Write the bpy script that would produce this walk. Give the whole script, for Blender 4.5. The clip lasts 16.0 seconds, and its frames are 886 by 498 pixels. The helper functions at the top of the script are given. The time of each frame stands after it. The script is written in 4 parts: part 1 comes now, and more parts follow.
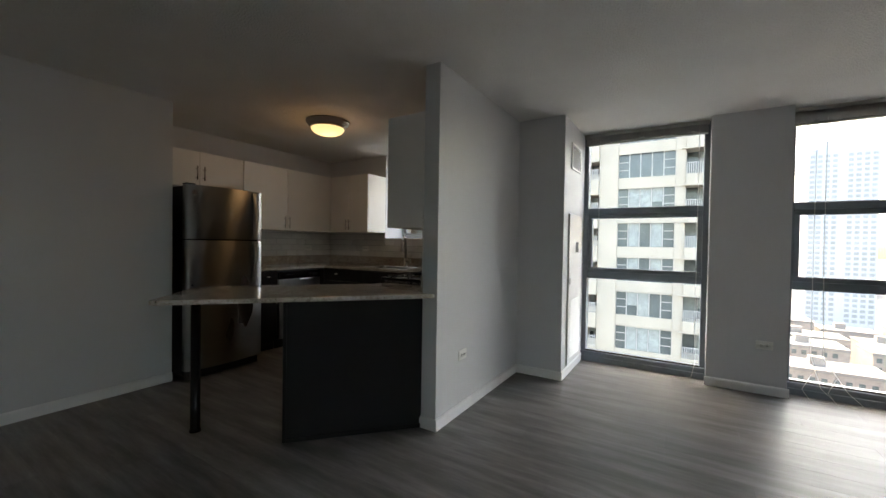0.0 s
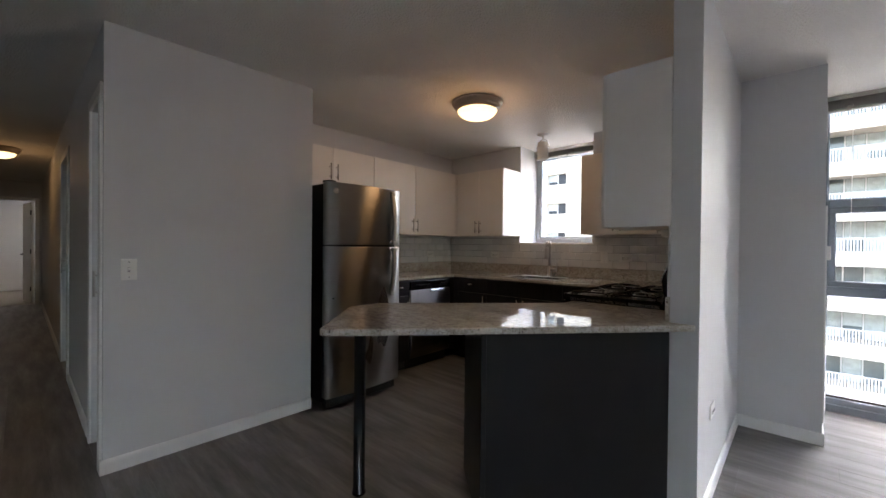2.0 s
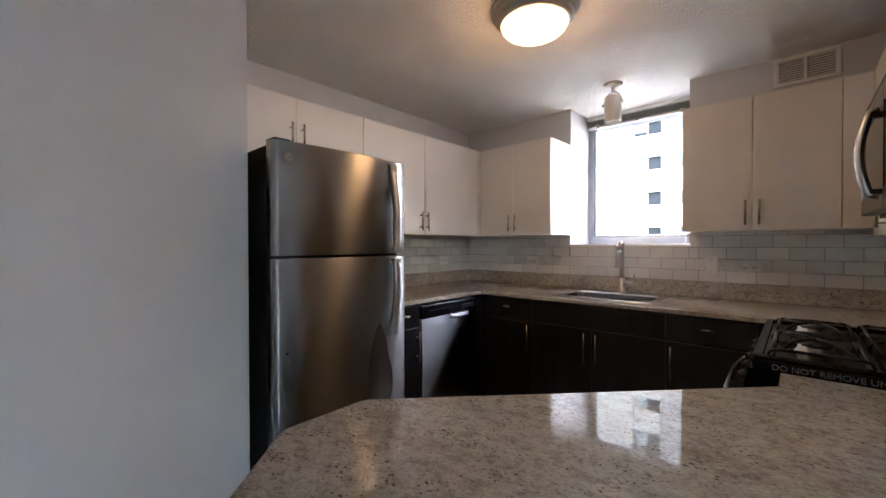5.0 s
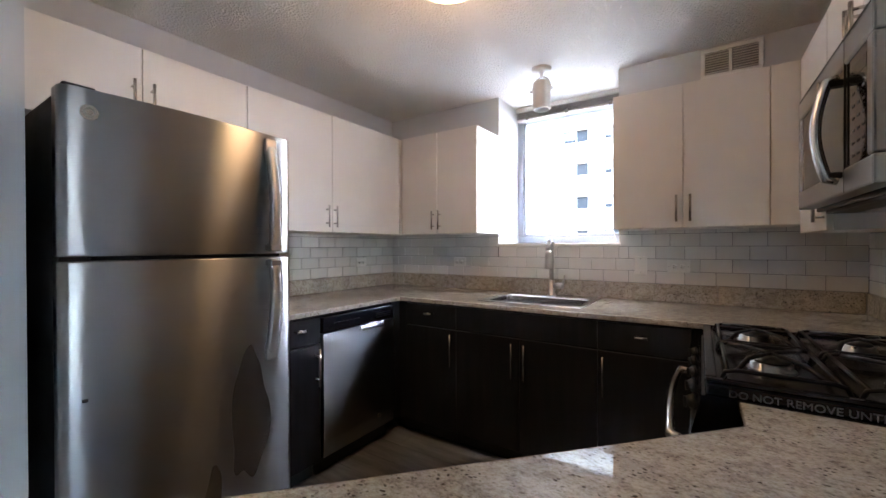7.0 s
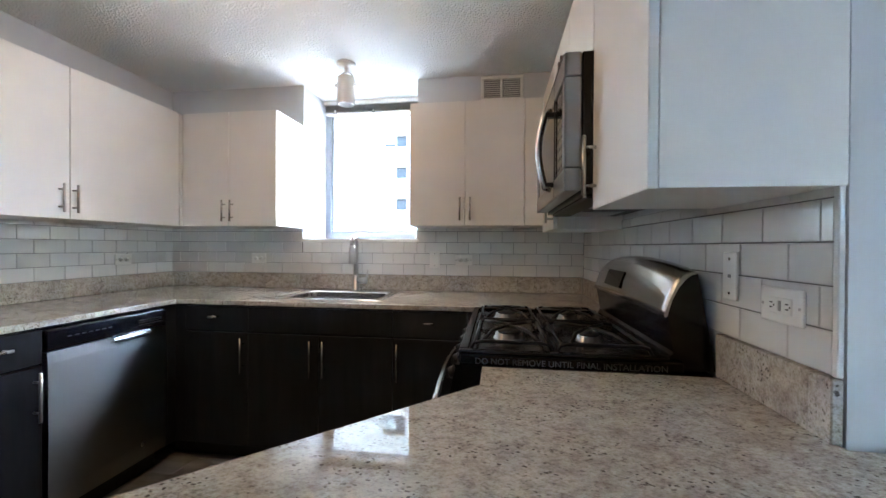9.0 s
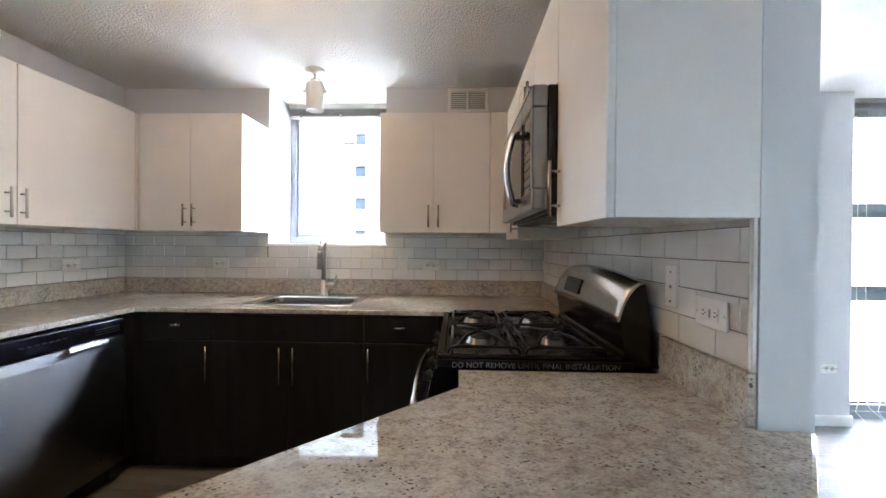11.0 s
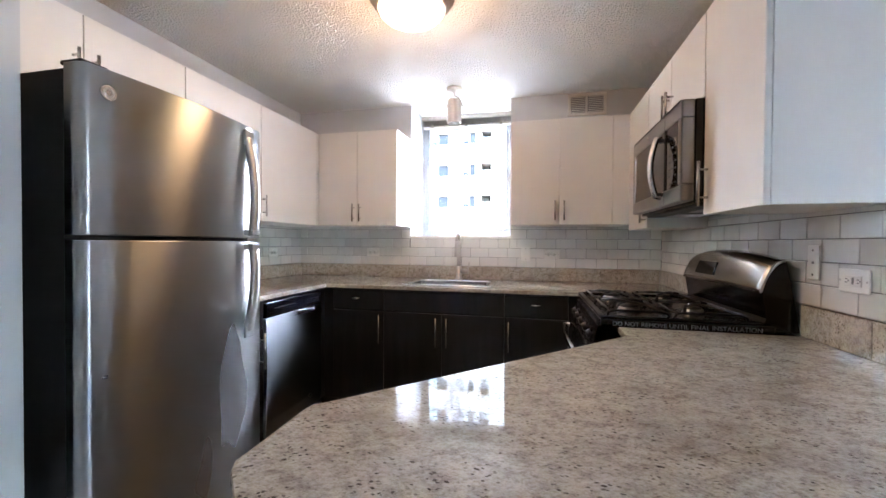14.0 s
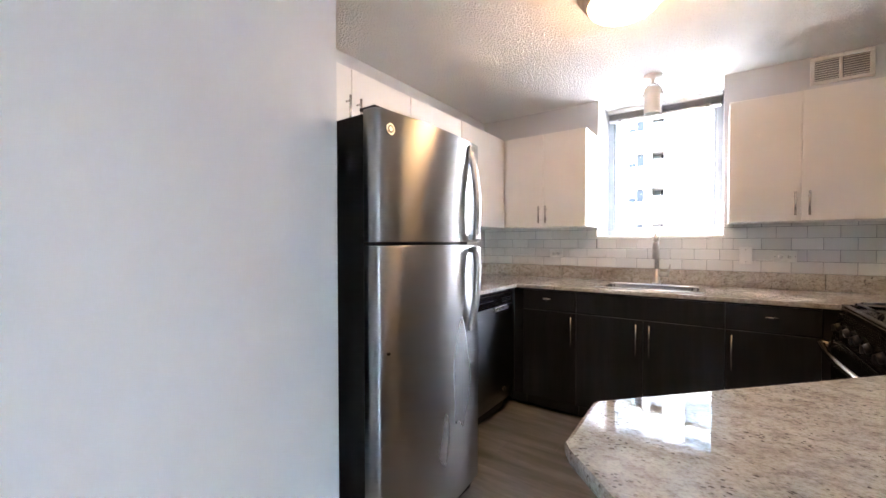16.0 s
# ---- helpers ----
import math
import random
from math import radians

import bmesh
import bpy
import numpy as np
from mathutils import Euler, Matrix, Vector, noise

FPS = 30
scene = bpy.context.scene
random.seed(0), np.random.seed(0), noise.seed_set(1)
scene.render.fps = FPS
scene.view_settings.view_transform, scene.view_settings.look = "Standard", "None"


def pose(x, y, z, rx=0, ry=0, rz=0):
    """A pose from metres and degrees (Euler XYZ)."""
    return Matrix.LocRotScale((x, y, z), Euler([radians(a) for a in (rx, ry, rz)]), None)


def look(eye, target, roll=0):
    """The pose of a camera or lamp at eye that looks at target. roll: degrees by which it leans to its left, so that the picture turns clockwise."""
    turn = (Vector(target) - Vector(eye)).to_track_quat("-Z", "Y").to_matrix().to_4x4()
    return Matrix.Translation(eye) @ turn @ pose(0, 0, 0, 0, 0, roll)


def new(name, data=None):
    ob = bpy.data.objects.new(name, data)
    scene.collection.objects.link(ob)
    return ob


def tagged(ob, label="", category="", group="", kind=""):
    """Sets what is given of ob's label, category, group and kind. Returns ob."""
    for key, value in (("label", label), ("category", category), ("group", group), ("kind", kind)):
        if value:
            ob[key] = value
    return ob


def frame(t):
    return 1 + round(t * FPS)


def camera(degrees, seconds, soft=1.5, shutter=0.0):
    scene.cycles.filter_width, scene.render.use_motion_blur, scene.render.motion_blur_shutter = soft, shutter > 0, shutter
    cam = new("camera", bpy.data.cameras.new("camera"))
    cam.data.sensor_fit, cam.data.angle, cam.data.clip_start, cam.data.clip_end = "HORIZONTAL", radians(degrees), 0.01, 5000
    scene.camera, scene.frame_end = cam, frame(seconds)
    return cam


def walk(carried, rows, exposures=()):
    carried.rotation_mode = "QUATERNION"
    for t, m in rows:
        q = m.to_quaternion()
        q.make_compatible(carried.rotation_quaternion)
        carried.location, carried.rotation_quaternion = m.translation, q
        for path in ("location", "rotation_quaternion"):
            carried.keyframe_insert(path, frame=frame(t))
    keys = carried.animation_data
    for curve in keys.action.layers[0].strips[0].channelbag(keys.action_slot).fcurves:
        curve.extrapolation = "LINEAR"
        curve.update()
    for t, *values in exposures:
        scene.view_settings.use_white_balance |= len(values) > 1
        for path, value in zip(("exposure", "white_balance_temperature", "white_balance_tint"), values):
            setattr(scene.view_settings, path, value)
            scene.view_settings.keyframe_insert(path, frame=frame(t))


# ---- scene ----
# ---- camera ----
cam = camera(97.4, 16.0)
PATH = [
    (0, (1.496, -4.152, 1.255), (0.444, -2.451, 1.222), 0.9),
    (0.5, (1.227, -4.188, 1.251), (-0.062, -2.66, 1.215), 0.8),
    (1, (0.94, -4.193, 1.231), (-0.397, -2.706, 1.21), 0.8),
    (1.5, (0.664, -4.105, 1.202), (-0.681, -2.624, 1.19), 0.7),
    (2, (0.44, -4.014, 1.252), (-0.913, -2.541, 1.237), 0.6),
    (2.5, (0.216, -3.925, 1.287), (-1.15, -2.465, 1.26), 0.6),
    (3, (-0.017, -3.838, 1.281), (-1.369, -2.364, 1.263), 0.3),
    (3.5, (-0.227, -3.681, 1.282), (-1.574, -2.202, 1.266), 0.1),
    (4, (-0.376, -3.508, 1.295), (-1.727, -2.034, 1.275), -0.1),
    (6.5, (-0.716, -2.81, 1.298), (-2.018, -1.291, 1.279), -0.3),
    (7, (-0.701, -2.77, 1.278), (-1.806, -1.103, 1.267), -0.2),
    (7.5, (-0.668, -2.74, 1.259), (-1.539, -0.94, 1.253), -0.3),
    (8, (-0.637, -2.724, 1.243), (-1.286, -0.833, 1.232), -0.3),
    (8.5, (-0.615, -2.719, 1.24), (-1.062, -0.77, 1.223), -0.2),
    (9, (-0.585, -2.726, 1.249), (-0.86, -0.745, 1.236), 0.3),
    (9.5, (-0.598, -2.73, 1.299), (-0.753, -0.736, 1.285), 0.2),
    (12, (-0.658, -2.904, 1.26), (-0.718, -0.905, 1.245), 0.5),
    (12.5, (-0.686, -2.946, 1.222), (-0.775, -0.948, 1.2), 0.4),
    (13, (-0.765, -3.025, 1.224), (-0.959, -1.034, 1.197), 0.3),
    (13.5, (-0.852, -3.147, 1.232), (-1.181, -1.174, 1.211), 0.5),
    (14, (-0.951, -3.273, 1.238), (-1.408, -1.326, 1.208), 0.4),
    (14.5, (-1.038, -3.355, 1.244), (-1.708, -1.471, 1.207), 0.2),
    (15, (-1.093, -3.401, 1.261), (-1.986, -1.613, 1.214), -0.1),
    (15.5, (-1.134, -3.414, 1.251), (-2.191, -1.716, 1.21), -0.2),
    (16, (-1.17, -3.442, 1.252), (-2.328, -1.812, 1.218), -0.1),
]
EXPOSURES = [(0, 3.62, 8200, 10), (0.5, 3.93, 8150, 12), (1.5, 4.5, 7900, 16), (2.5, 4.86, 7600, 18), (4, 5.25, 7300, 18), (7, 5.93, 6500, 15), (8, 6.08, 6100, 11), (9, 6.32, 6050, 7), (9.5, 6.43, 6200, 7), (12, 6.34, 6600, 12), (13, 6.36, 6700, 14), (14, 6.6, 6400, 14), (15, 6.72, 6350, 14), (16, 6.8, 6800, 16)]
walk(cam, [(t, look(eye, target, roll)) for t, eye, target, roll in PATH], EXPOSURES)

# ---- light ----
world = bpy.data.worlds.new("sky")
scene.world = world
world.use_nodes = True
wn = world.node_tree
sky = wn.nodes.new("ShaderNodeTexSky")
sky.sky_type, sky.sun_disc = "NISHITA", False
sky.sun_elevation, sky.sun_rotation = radians(46), radians(335)
sky.air_density, sky.dust_density, sky.ozone_density = 1.0, 4.0, 1.0
wn.links.new(sky.outputs[0], wn.nodes["Background"].inputs[0])
wn.nodes["Background"].inputs[1].default_value = 0.15

sun = new("sun", bpy.data.lights.new("sun", "SUN"))
sun.data.energy, sun.data.angle, sun.data.color = 1.0, radians(16), (1.0, 0.975, 0.95)
sun.matrix_world = look((-12.1, 25.9, 29.6), (0, 0, 0))


# ---- materials ----
class Mat:
    """A node material with a principled shader and short ways to add to it."""

    def __init__(self, name, color, rough=0.5, metal=0.0, spec=0.5):
        self.m = bpy.data.materials.new(name)
        self.m.use_nodes = True
        self.t = self.m.node_tree
        self.b = self.t.nodes["Principled BSDF"]
        self.set(color=color, rough=rough, metal=metal)
        self.b.inputs["Specular IOR Level"].default_value = spec

    def set(self, color=None, rough=None, metal=None):
        if color is not None:
            self.b.inputs["Base Color"].default_value = (*color, 1)
        if rough is not None:
            self.b.inputs["Roughness"].default_value = rough
        if metal is not None:
            self.b.inputs["Metallic"].default_value = metal

    def node(self, kind, **values):
        n = self.t.nodes.new("ShaderNode" + kind)
        for key, v in values.items():
            n.inputs[key].default_value = v
        return n

    def link(self, a, b):
        self.t.links.new(a, b)

    def place(self, scale=(1, 1, 1), coords="Object"):
        """Coordinates in metres, stretched by scale."""
        c = self.node("NewGeometry").outputs["Position"] if coords == "World" else self.node("TexCoord").outputs[coords]
        n = self.node("Mapping", Scale=scale)
        self.link(c, n.inputs["Vector"])
        return n

    def noise(self, scale, detail=4.0, rough=0.55, stretch=(1, 1, 1), coords="World"):
        n = self.node("TexNoise", Scale=scale, Detail=detail, Roughness=rough)
        self.link(self.place(stretch, coords).outputs[0], n.inputs["Vector"])
        return n.outputs["Fac"]

    def ramp(self, fac, stops):
        n = self.node("ValToRGB")
        e = n.color_ramp.elements
        while len(e) < len(stops):
            e.new(0.5)
        for el, (p, c) in zip(e, stops):
            el.position, el.color = p, (*c, 1) if len(c) == 3 else c
        self.link(fac, n.inputs["Fac"])
        return n.outputs["Color"]

    def mix(self, fac, a, b, how="MIX"):
        n = self.t.nodes.new("ShaderNodeMix")
        n.data_type, n.blend_type = "RGBA", how
        for v, i in ((fac, 0), (a, 6), (b, 7)):
            if isinstance(v, (int, float)):
                n.inputs[i].default_value = v
            elif isinstance(v, tuple):
                n.inputs[i].default_value = (*v, 1)
            else:
                self.link(v, n.inputs[i])
        return n.outputs[2]

    def spread(self, fac, low, high):
        n = self.node("MapRange")
        n.inputs["To Min"].default_value, n.inputs["To Max"].default_value = low, high
        self.link(fac, n.inputs["Value"])
        return n.outputs[0]

    def color(self, out):
        self.link(out, self.b.inputs["Base Color"])

    def rough(self, out):
        self.link(out, self.b.inputs["Roughness"])

    def bump(self, out, strength=0.2, distance=0.002):
        n = self.node("Bump", Strength=strength, Distance=distance)
        self.link(out, n.inputs["Height"])
        self.link(n.outputs[0], self.b.inputs["Normal"])


def plain(name, color, rough=0.5, metal=0.0, vary=0.06, scale=9.0, bump=0.05, grain=220.0, spec=0.5):
    """A painted or moulded surface with faint stains and fine relief."""
    m = Mat(name, color, rough, metal, spec)
    dark = tuple(c * (1 - vary) for c in color)
    light = tuple(min(1, c * (1 + vary)) for c in color)
    m.color(m.ramp(m.noise(scale), [(0.3, dark), (0.7, light)]))
    m.rough(m.spread(m.noise(scale * 3), max(0.02, rough - 0.06), rough + 0.06))
    if bump:
        m.bump(m.noise(grain, 2.0), bump, 0.001)
    return m.m


def wall_paint():
    m = Mat("grey_wall_paint", (0.6, 0.605, 0.615), 0.55)
    m.color(m.ramp(m.noise(1.6), [(0.3, (0.585, 0.59, 0.6)), (0.7, (0.615, 0.62, 0.63))]))
    m.rough(m.spread(m.noise(5), 0.5, 0.62))
    m.bump(m.noise(260, 3.0), 0.12, 0.001)
    return m.m


def ceiling_plaster():
    m = Mat("textured_ceiling", (0.72, 0.71, 0.68), 0.9)
    m.color(m.ramp(m.noise(2.0), [(0.3, (0.77, 0.765, 0.75)), (0.7, (0.82, 0.815, 0.8))]))
    v = m.node("TexVoronoi", Scale=95.0)
    m.link(m.place(coords="World").outputs[0], v.inputs["Vector"])
    h = m.mix(0.55, m.noise(60, 5.0, 0.7), v.outputs["Distance"])
    m.bump(h, 0.6, 0.02)
    return m.m


def vinyl_plank():
    m = Mat("grey_vinyl_plank", (0.2, 0.19, 0.19), 0.42)
    info = m.node("ObjectInfo")
    grain = m.noise(2.1, 5.0, 0.62, (0.7, 5.0, 1), "World")
    fine = m.noise(14, 5.0, 0.6, (1.2, 26, 1), "World")
    base = m.ramp(grain, [(0.28, (0.06, 0.055, 0.053)), (0.45, (0.135, 0.127, 0.123)), (0.6, (0.225, 0.213, 0.208)), (0.76, (0.34, 0.325, 0.318))])
    base = m.mix(0.22, base, m.ramp(fine, [(0.3, (0.14, 0.13, 0.125)), (0.7, (0.36, 0.345, 0.335))]))
    tone = m.spread(info.outputs["Random"], 0.92, 1.07)
    c = m.node("CombineColor")
    for i in range(3):
        m.link(tone, c.inputs[i])
    m.color(m.mix(1.0, base, c.outputs[0], "MULTIPLY"))
    m.rough(m.spread(fine, 0.34, 0.5))
    m.bump(fine, 0.18, 0.001)
    return m.m


def granite():
    m = Mat("beige_speckled_granite", (0.5, 0.46, 0.4), 0.05, spec=0.5)
    flow = m.node("Mapping", Rotation=(0, 0, radians(-50)), Scale=(0.8, 1.15, 1))
    m.link(m.node("NewGeometry").outputs["Position"], flow.inputs["Vector"])

    def grain(scale, detail, rough, stops):
        n = m.node("TexNoise", Scale=scale, Detail=detail, Roughness=rough)
        m.link(flow.outputs[0], n.inputs["Vector"])
        return m.ramp(n.outputs["Fac"], stops)

    cloud = grain(5.0, 6.0, 0.65, [(0.33, (0.3, 0.262, 0.222)), (0.5, (0.45, 0.41, 0.355)), (0.67, (0.58, 0.545, 0.49))])
    blot = grain(42, 4.0, 0.7, [(0.37, (0.13, 0.105, 0.085)), (0.48, (0.43, 0.39, 0.34)), (0.62, (0.61, 0.575, 0.525))])
    grit = grain(150, 3.0, 0.75, [(0.37, (0.13, 0.105, 0.085)), (0.47, (0.45, 0.41, 0.36)), (0.62, (0.65, 0.615, 0.57))])
    base = m.mix(0.34, m.mix(0.58, cloud, blot), grit)
    # dark mineral specks, gathered in drifts
    w = m.node("TexNoise", Scale=70.0)
    m.link(flow.outputs[0], w.inputs["Vector"])
    k = m.node("VectorMath")
    k.operation = "SCALE"
    k.inputs["Scale"].default_value = 0.013
    m.link(w.outputs["Color"], k.inputs[0])
    warp = m.node("VectorMath")
    warp.operation = "ADD"
    m.link(flow.outputs[0], warp.inputs[0])
    m.link(k.outputs[0], warp.inputs[1])
    v = m.node("TexVoronoi", Scale=105.0)
    m.link(warp.outputs[0], v.inputs["Vector"])
    dots = m.ramp(v.outputs["Distance"], [(0.2, (0.92, 0.92, 0.92)), (0.35, (0, 0, 0))])
    some = m.ramp(v.outputs["Color"], [(0.36, (0, 0, 0)), (0.4, (1, 1, 1))])
    drift = grain(11, 5.0, 0.75, [(0.44, (0.08, 0.08, 0.08)), (0.56, (1, 1, 1))])
    spots = m.mix(1.0, m.mix(1.0, dots, some, "MULTIPLY"), drift, "MULTIPLY")
    base = m.mix(spots, base, (0.05, 0.04, 0.034))
    vein = grain(3.2, 9.0, 0.78, [(0.52, (0, 0, 0)), (0.68, (0.6, 0.6, 0.6))])
    m.color(m.mix(vein, base, (0.24, 0.195, 0.16)))
    m.rough(m.spread(m.noise(40), 0.012, 0.028))
    return m.m


def steel(name="brushed_stainless_steel", tint=(0.34, 0.337, 0.34), rough=0.28, aniso=1.0):
    m = Mat(name, tint, rough, 1.0)
    m.color(m.mix(0.2, tint, m.ramp(m.noise(2.2), [(0.3, tuple(c * 0.8 for c in tint)), (0.7, tint)])))
    m.rough(m.spread(m.noise(1.7, 3.0, 0.5, (1, 1, 0.35)), rough - 0.03, rough + 0.05))
    m.b.inputs["Anisotropic"].default_value = aniso
    way = m.node("Tangent")
    way.direction_type, way.axis = "RADIAL", "Z"
    m.link(way.outputs[0], m.b.inputs["Tangent"])
    m.b.inputs["Anisotropic Rotation"].default_value = 0.25
    return m.m


def dark_wood():
    m = Mat("espresso_laminate", (0.022, 0.02, 0.022), 0.42, spec=0.22)
    g = m.noise(3, 6.0, 0.6, (6, 6, 0.7))
    m.color(m.ramp(g, [(0.3, (0.0085, 0.0085, 0.0095)), (0.7, (0.0175, 0.0165, 0.0175))]))
    m.rough(m.spread(g, 0.34, 0.48))
    m.bump(g, 0.1, 0.001)
    return m.m


def glazed_tile():
    m = Mat("white_glazed_tile", (0.74, 0.74, 0.72), 0.12)
    info = m.node("ObjectInfo")
    m.color(m.ramp(info.outputs["Random"], [(0.0, (0.66, 0.66, 0.645)), (1.0, (0.76, 0.76, 0.74))]))
    m.rough(m.spread(m.noise(30), 0.07, 0.16))
    m.bump(m.noise(18, 2.0), 0.08, 0.002)
    return m.m


def glass(name, tint=(0.93, 0.97, 0.97)):
    m = Mat(name, tint, 0.0)
    m.b.inputs["Transmission Weight"].default_value = 1.0
    m.b.inputs["IOR"].default_value = 1.1
    return m.m


def glow(name, color, power):
    m = Mat(name, (0.9, 0.88, 0.82), 0.4)
    m.b.inputs["Emission Color"].default_value = (*color, 1)
    m.b.inputs["Emission Strength"].default_value = power
    return m.m


WALL = wall_paint()
CEIL = ceiling_plaster()
PLANK = vinyl_plank()
GRANITE = granite()
STEEL = steel()
STEEL_G = steel("satin_handle_steel", (0.42, 0.415, 0.405), 0.34)
STEEL_H = steel("bright_steel_handle", (0.68, 0.67, 0.65), 0.2)
NICKEL = steel("brushed_nickel", (0.52, 0.505, 0.485), 0.26, 0.3)
# one steel in two tones: bowl's shade and rim's gleam are in the colour
SINK = steel("shaded_sink_steel", (0.4, 0.4, 0.395), 0.24, 0.0)
SINK_RIM = steel("gleaming_sink_rim", (0.66, 0.66, 0.65), 0.14, 0.0)
BRONZE = plain("bronze_lamp_ring", (0.5, 0.43, 0.37), 0.36, 0.85)
ESPRESSO = dark_wood()
SLATE = plain("dark_grey_panel_paint", (0.012, 0.012, 0.0125), 0.6, spec=0.25, vary=0.1, scale=4)
WHITE_CAB = plain("warm_white_laminate", (0.74, 0.72, 0.69), 0.38, vary=0.025, scale=3, bump=0.02)
TRIM = plain("white_trim_paint", (0.76, 0.76, 0.755), 0.4, vary=0.03)
PLASTIC = plain("white_plastic", (0.78, 0.78, 0.75), 0.35, vary=0.02)
BLACK = plain("black_enamel", (0.006, 0.006, 0.0075), 0.2, spec=0.4, vary=0.2, bump=0.01)
BLACK_MATT = plain("black_plastic", (0.012, 0.012, 0.012), 0.5, vary=0.15)
BLACK_SIDE = plain("black_textured_shell", (0.006, 0.006, 0.0065), 0.55, spec=0.2, vary=0.15, bump=0.2)
IRON = plain("cast_iron", (0.006, 0.006, 0.007), 0.36, spec=0.3, vary=0.2, bump=0.25)
DARKGLASS = plain("dark_oven_glass", (0.01, 0.01, 0.011), 0.06, vary=0.1, bump=0)
GROUT = plain("grey_grout", (0.36, 0.36, 0.35), 0.9)
TILE = glazed_tile()
JOINT = plain("grey_tile_joint", (0.17, 0.17, 0.17), 0.9)
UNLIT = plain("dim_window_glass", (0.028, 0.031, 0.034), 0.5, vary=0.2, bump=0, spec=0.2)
ALU = plain("slate_blue_window_frame", (0.19, 0.225, 0.26), 0.42, 0.0, vary=0.06)
ALU_L = plain("pale_grey_window_frame", (0.3, 0.335, 0.375), 0.42, vary=0.05)
BLIND = plain("folded_blind_slats", (0.36, 0.345, 0.32), 0.5, vary=0.15)
BLIND_L = plain("pale_blind_slats", (0.7, 0.69, 0.66), 0.5, vary=0.1)
GLASS = glass("clear_window_glass")
MILK = glow("lit_frosted_dome", (1.0, 0.74, 0.38), 0.1)
FROST = plain("white_lamp_cylinder", (0.78, 0.78, 0.77), 0.4, vary=0.02)
DOOR = plain("white_door_paint", (0.62, 0.6, 0.57), 0.42, vary=0.03)
CARPET = plain("pale_carpet", (0.5, 0.47, 0.43), 0.95, vary=0.08, scale=30, bump=0.5)
INK = plain("pale_grey_print", (0.16, 0.16, 0.166), 0.6, vary=0.02, bump=0)
CONCRETE = plain("cream_concrete", (0.45, 0.4, 0.33), 0.8, vary=0.06, scale=0.6)
CONCRETE_B = plain("pale_rail_paint", (0.42, 0.41, 0.39), 0.7, vary=0.04)
FACADE_GLASS = plain("facade_glass", (0.1, 0.12, 0.118), 0.15, vary=0.25, scale=0.5, bump=0)
CURTAIN = plain("pale_curtain", (0.3, 0.325, 0.31), 0.8, vary=0.2, scale=2.5)
BRICK = plain("tan_brick", (0.27, 0.235, 0.21), 0.85, vary=0.12, scale=0.8)
ROOF = plain("pale_roofing", (0.14, 0.136, 0.132), 0.9, vary=0.1, scale=0.4)
# distance haze is painted into the far towers' wall and glass colours
TOWER = plain("haze_paled_tower_wall", (0.46, 0.47, 0.48), 0.7, vary=0.03, scale=0.05)
TOWER_G = plain("haze_paled_tower_glass", (0.3, 0.312, 0.318), 0.3, vary=0.15, scale=0.1, bump=0)
ASPHALT = plain("city_ground", (0.1, 0.098, 0.095), 0.9, vary=0.2, scale=0.3)
STONE = plain("weathered_parapet", (0.2, 0.185, 0.17), 0.85, vary=0.1, scale=0.5)
KEYPRINT = plain("grey_key_print", (0.03, 0.03, 0.032), 0.5, vary=0.02, bump=0)
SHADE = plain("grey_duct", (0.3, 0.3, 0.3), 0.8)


# ---- mesh helpers ----
def add_box(bm, x0, y0, z0, x1, y1, z1, bevel=0.0, seg=1):
    c = bmesh.ops.create_cube(bm, size=1.0)["verts"]
    bmesh.ops.transform(bm, verts=c, matrix=Matrix.LocRotScale(((x0 + x1) / 2, (y0 + y1) / 2, (z0 + z1) / 2), None, (abs(x1 - x0), abs(y1 - y0), abs(z1 - z0))))
    if bevel:
        bmesh.ops.bevel(bm, geom=list({e for v in c for e in v.link_edges}), offset=bevel, segments=seg, affect="EDGES", profile=0.5)
    return bm


def box(x0, y0, z0, x1, y1, z1, bevel=0.0, seg=1):
    return add_box(bmesh.new(), x0, y0, z0, x1, y1, z1, bevel, seg)


def add_tube(bm, points, r, seg=10, caps=True):
    """A round bar along points; r may be a list."""
    pts = [Vector(p) for p in points]
    rs = r if isinstance(r, (list, tuple)) else [r] * len(pts)
    rings, side = [], None
    for i, p in enumerate(pts):
        d = (pts[min(i + 1, len(pts) - 1)] - pts[max(i - 1, 0)]).normalized()
        if side is None:
            side = d.orthogonal().normalized()
        side = (side - d * side.dot(d)).normalized()
        up = d.cross(side)
        rings.append([bm.verts.new(p + (side * math.cos(a) + up * math.sin(a)) * rs[i]) for a in (2 * math.pi * k / seg for k in range(seg))])
    for a, b in zip(rings, rings[1:]):
        for k in range(seg):
            f = bm.faces.new((a[k], a[(k + 1) % seg], b[(k + 1) % seg], b[k]))
            f.smooth = True
    if caps:
        bm.faces.new(rings[0][::-1])
        bm.faces.new(rings[-1])
    return bm


def tube(points, r, seg=10):
    return add_tube(bmesh.new(), points, r, seg)


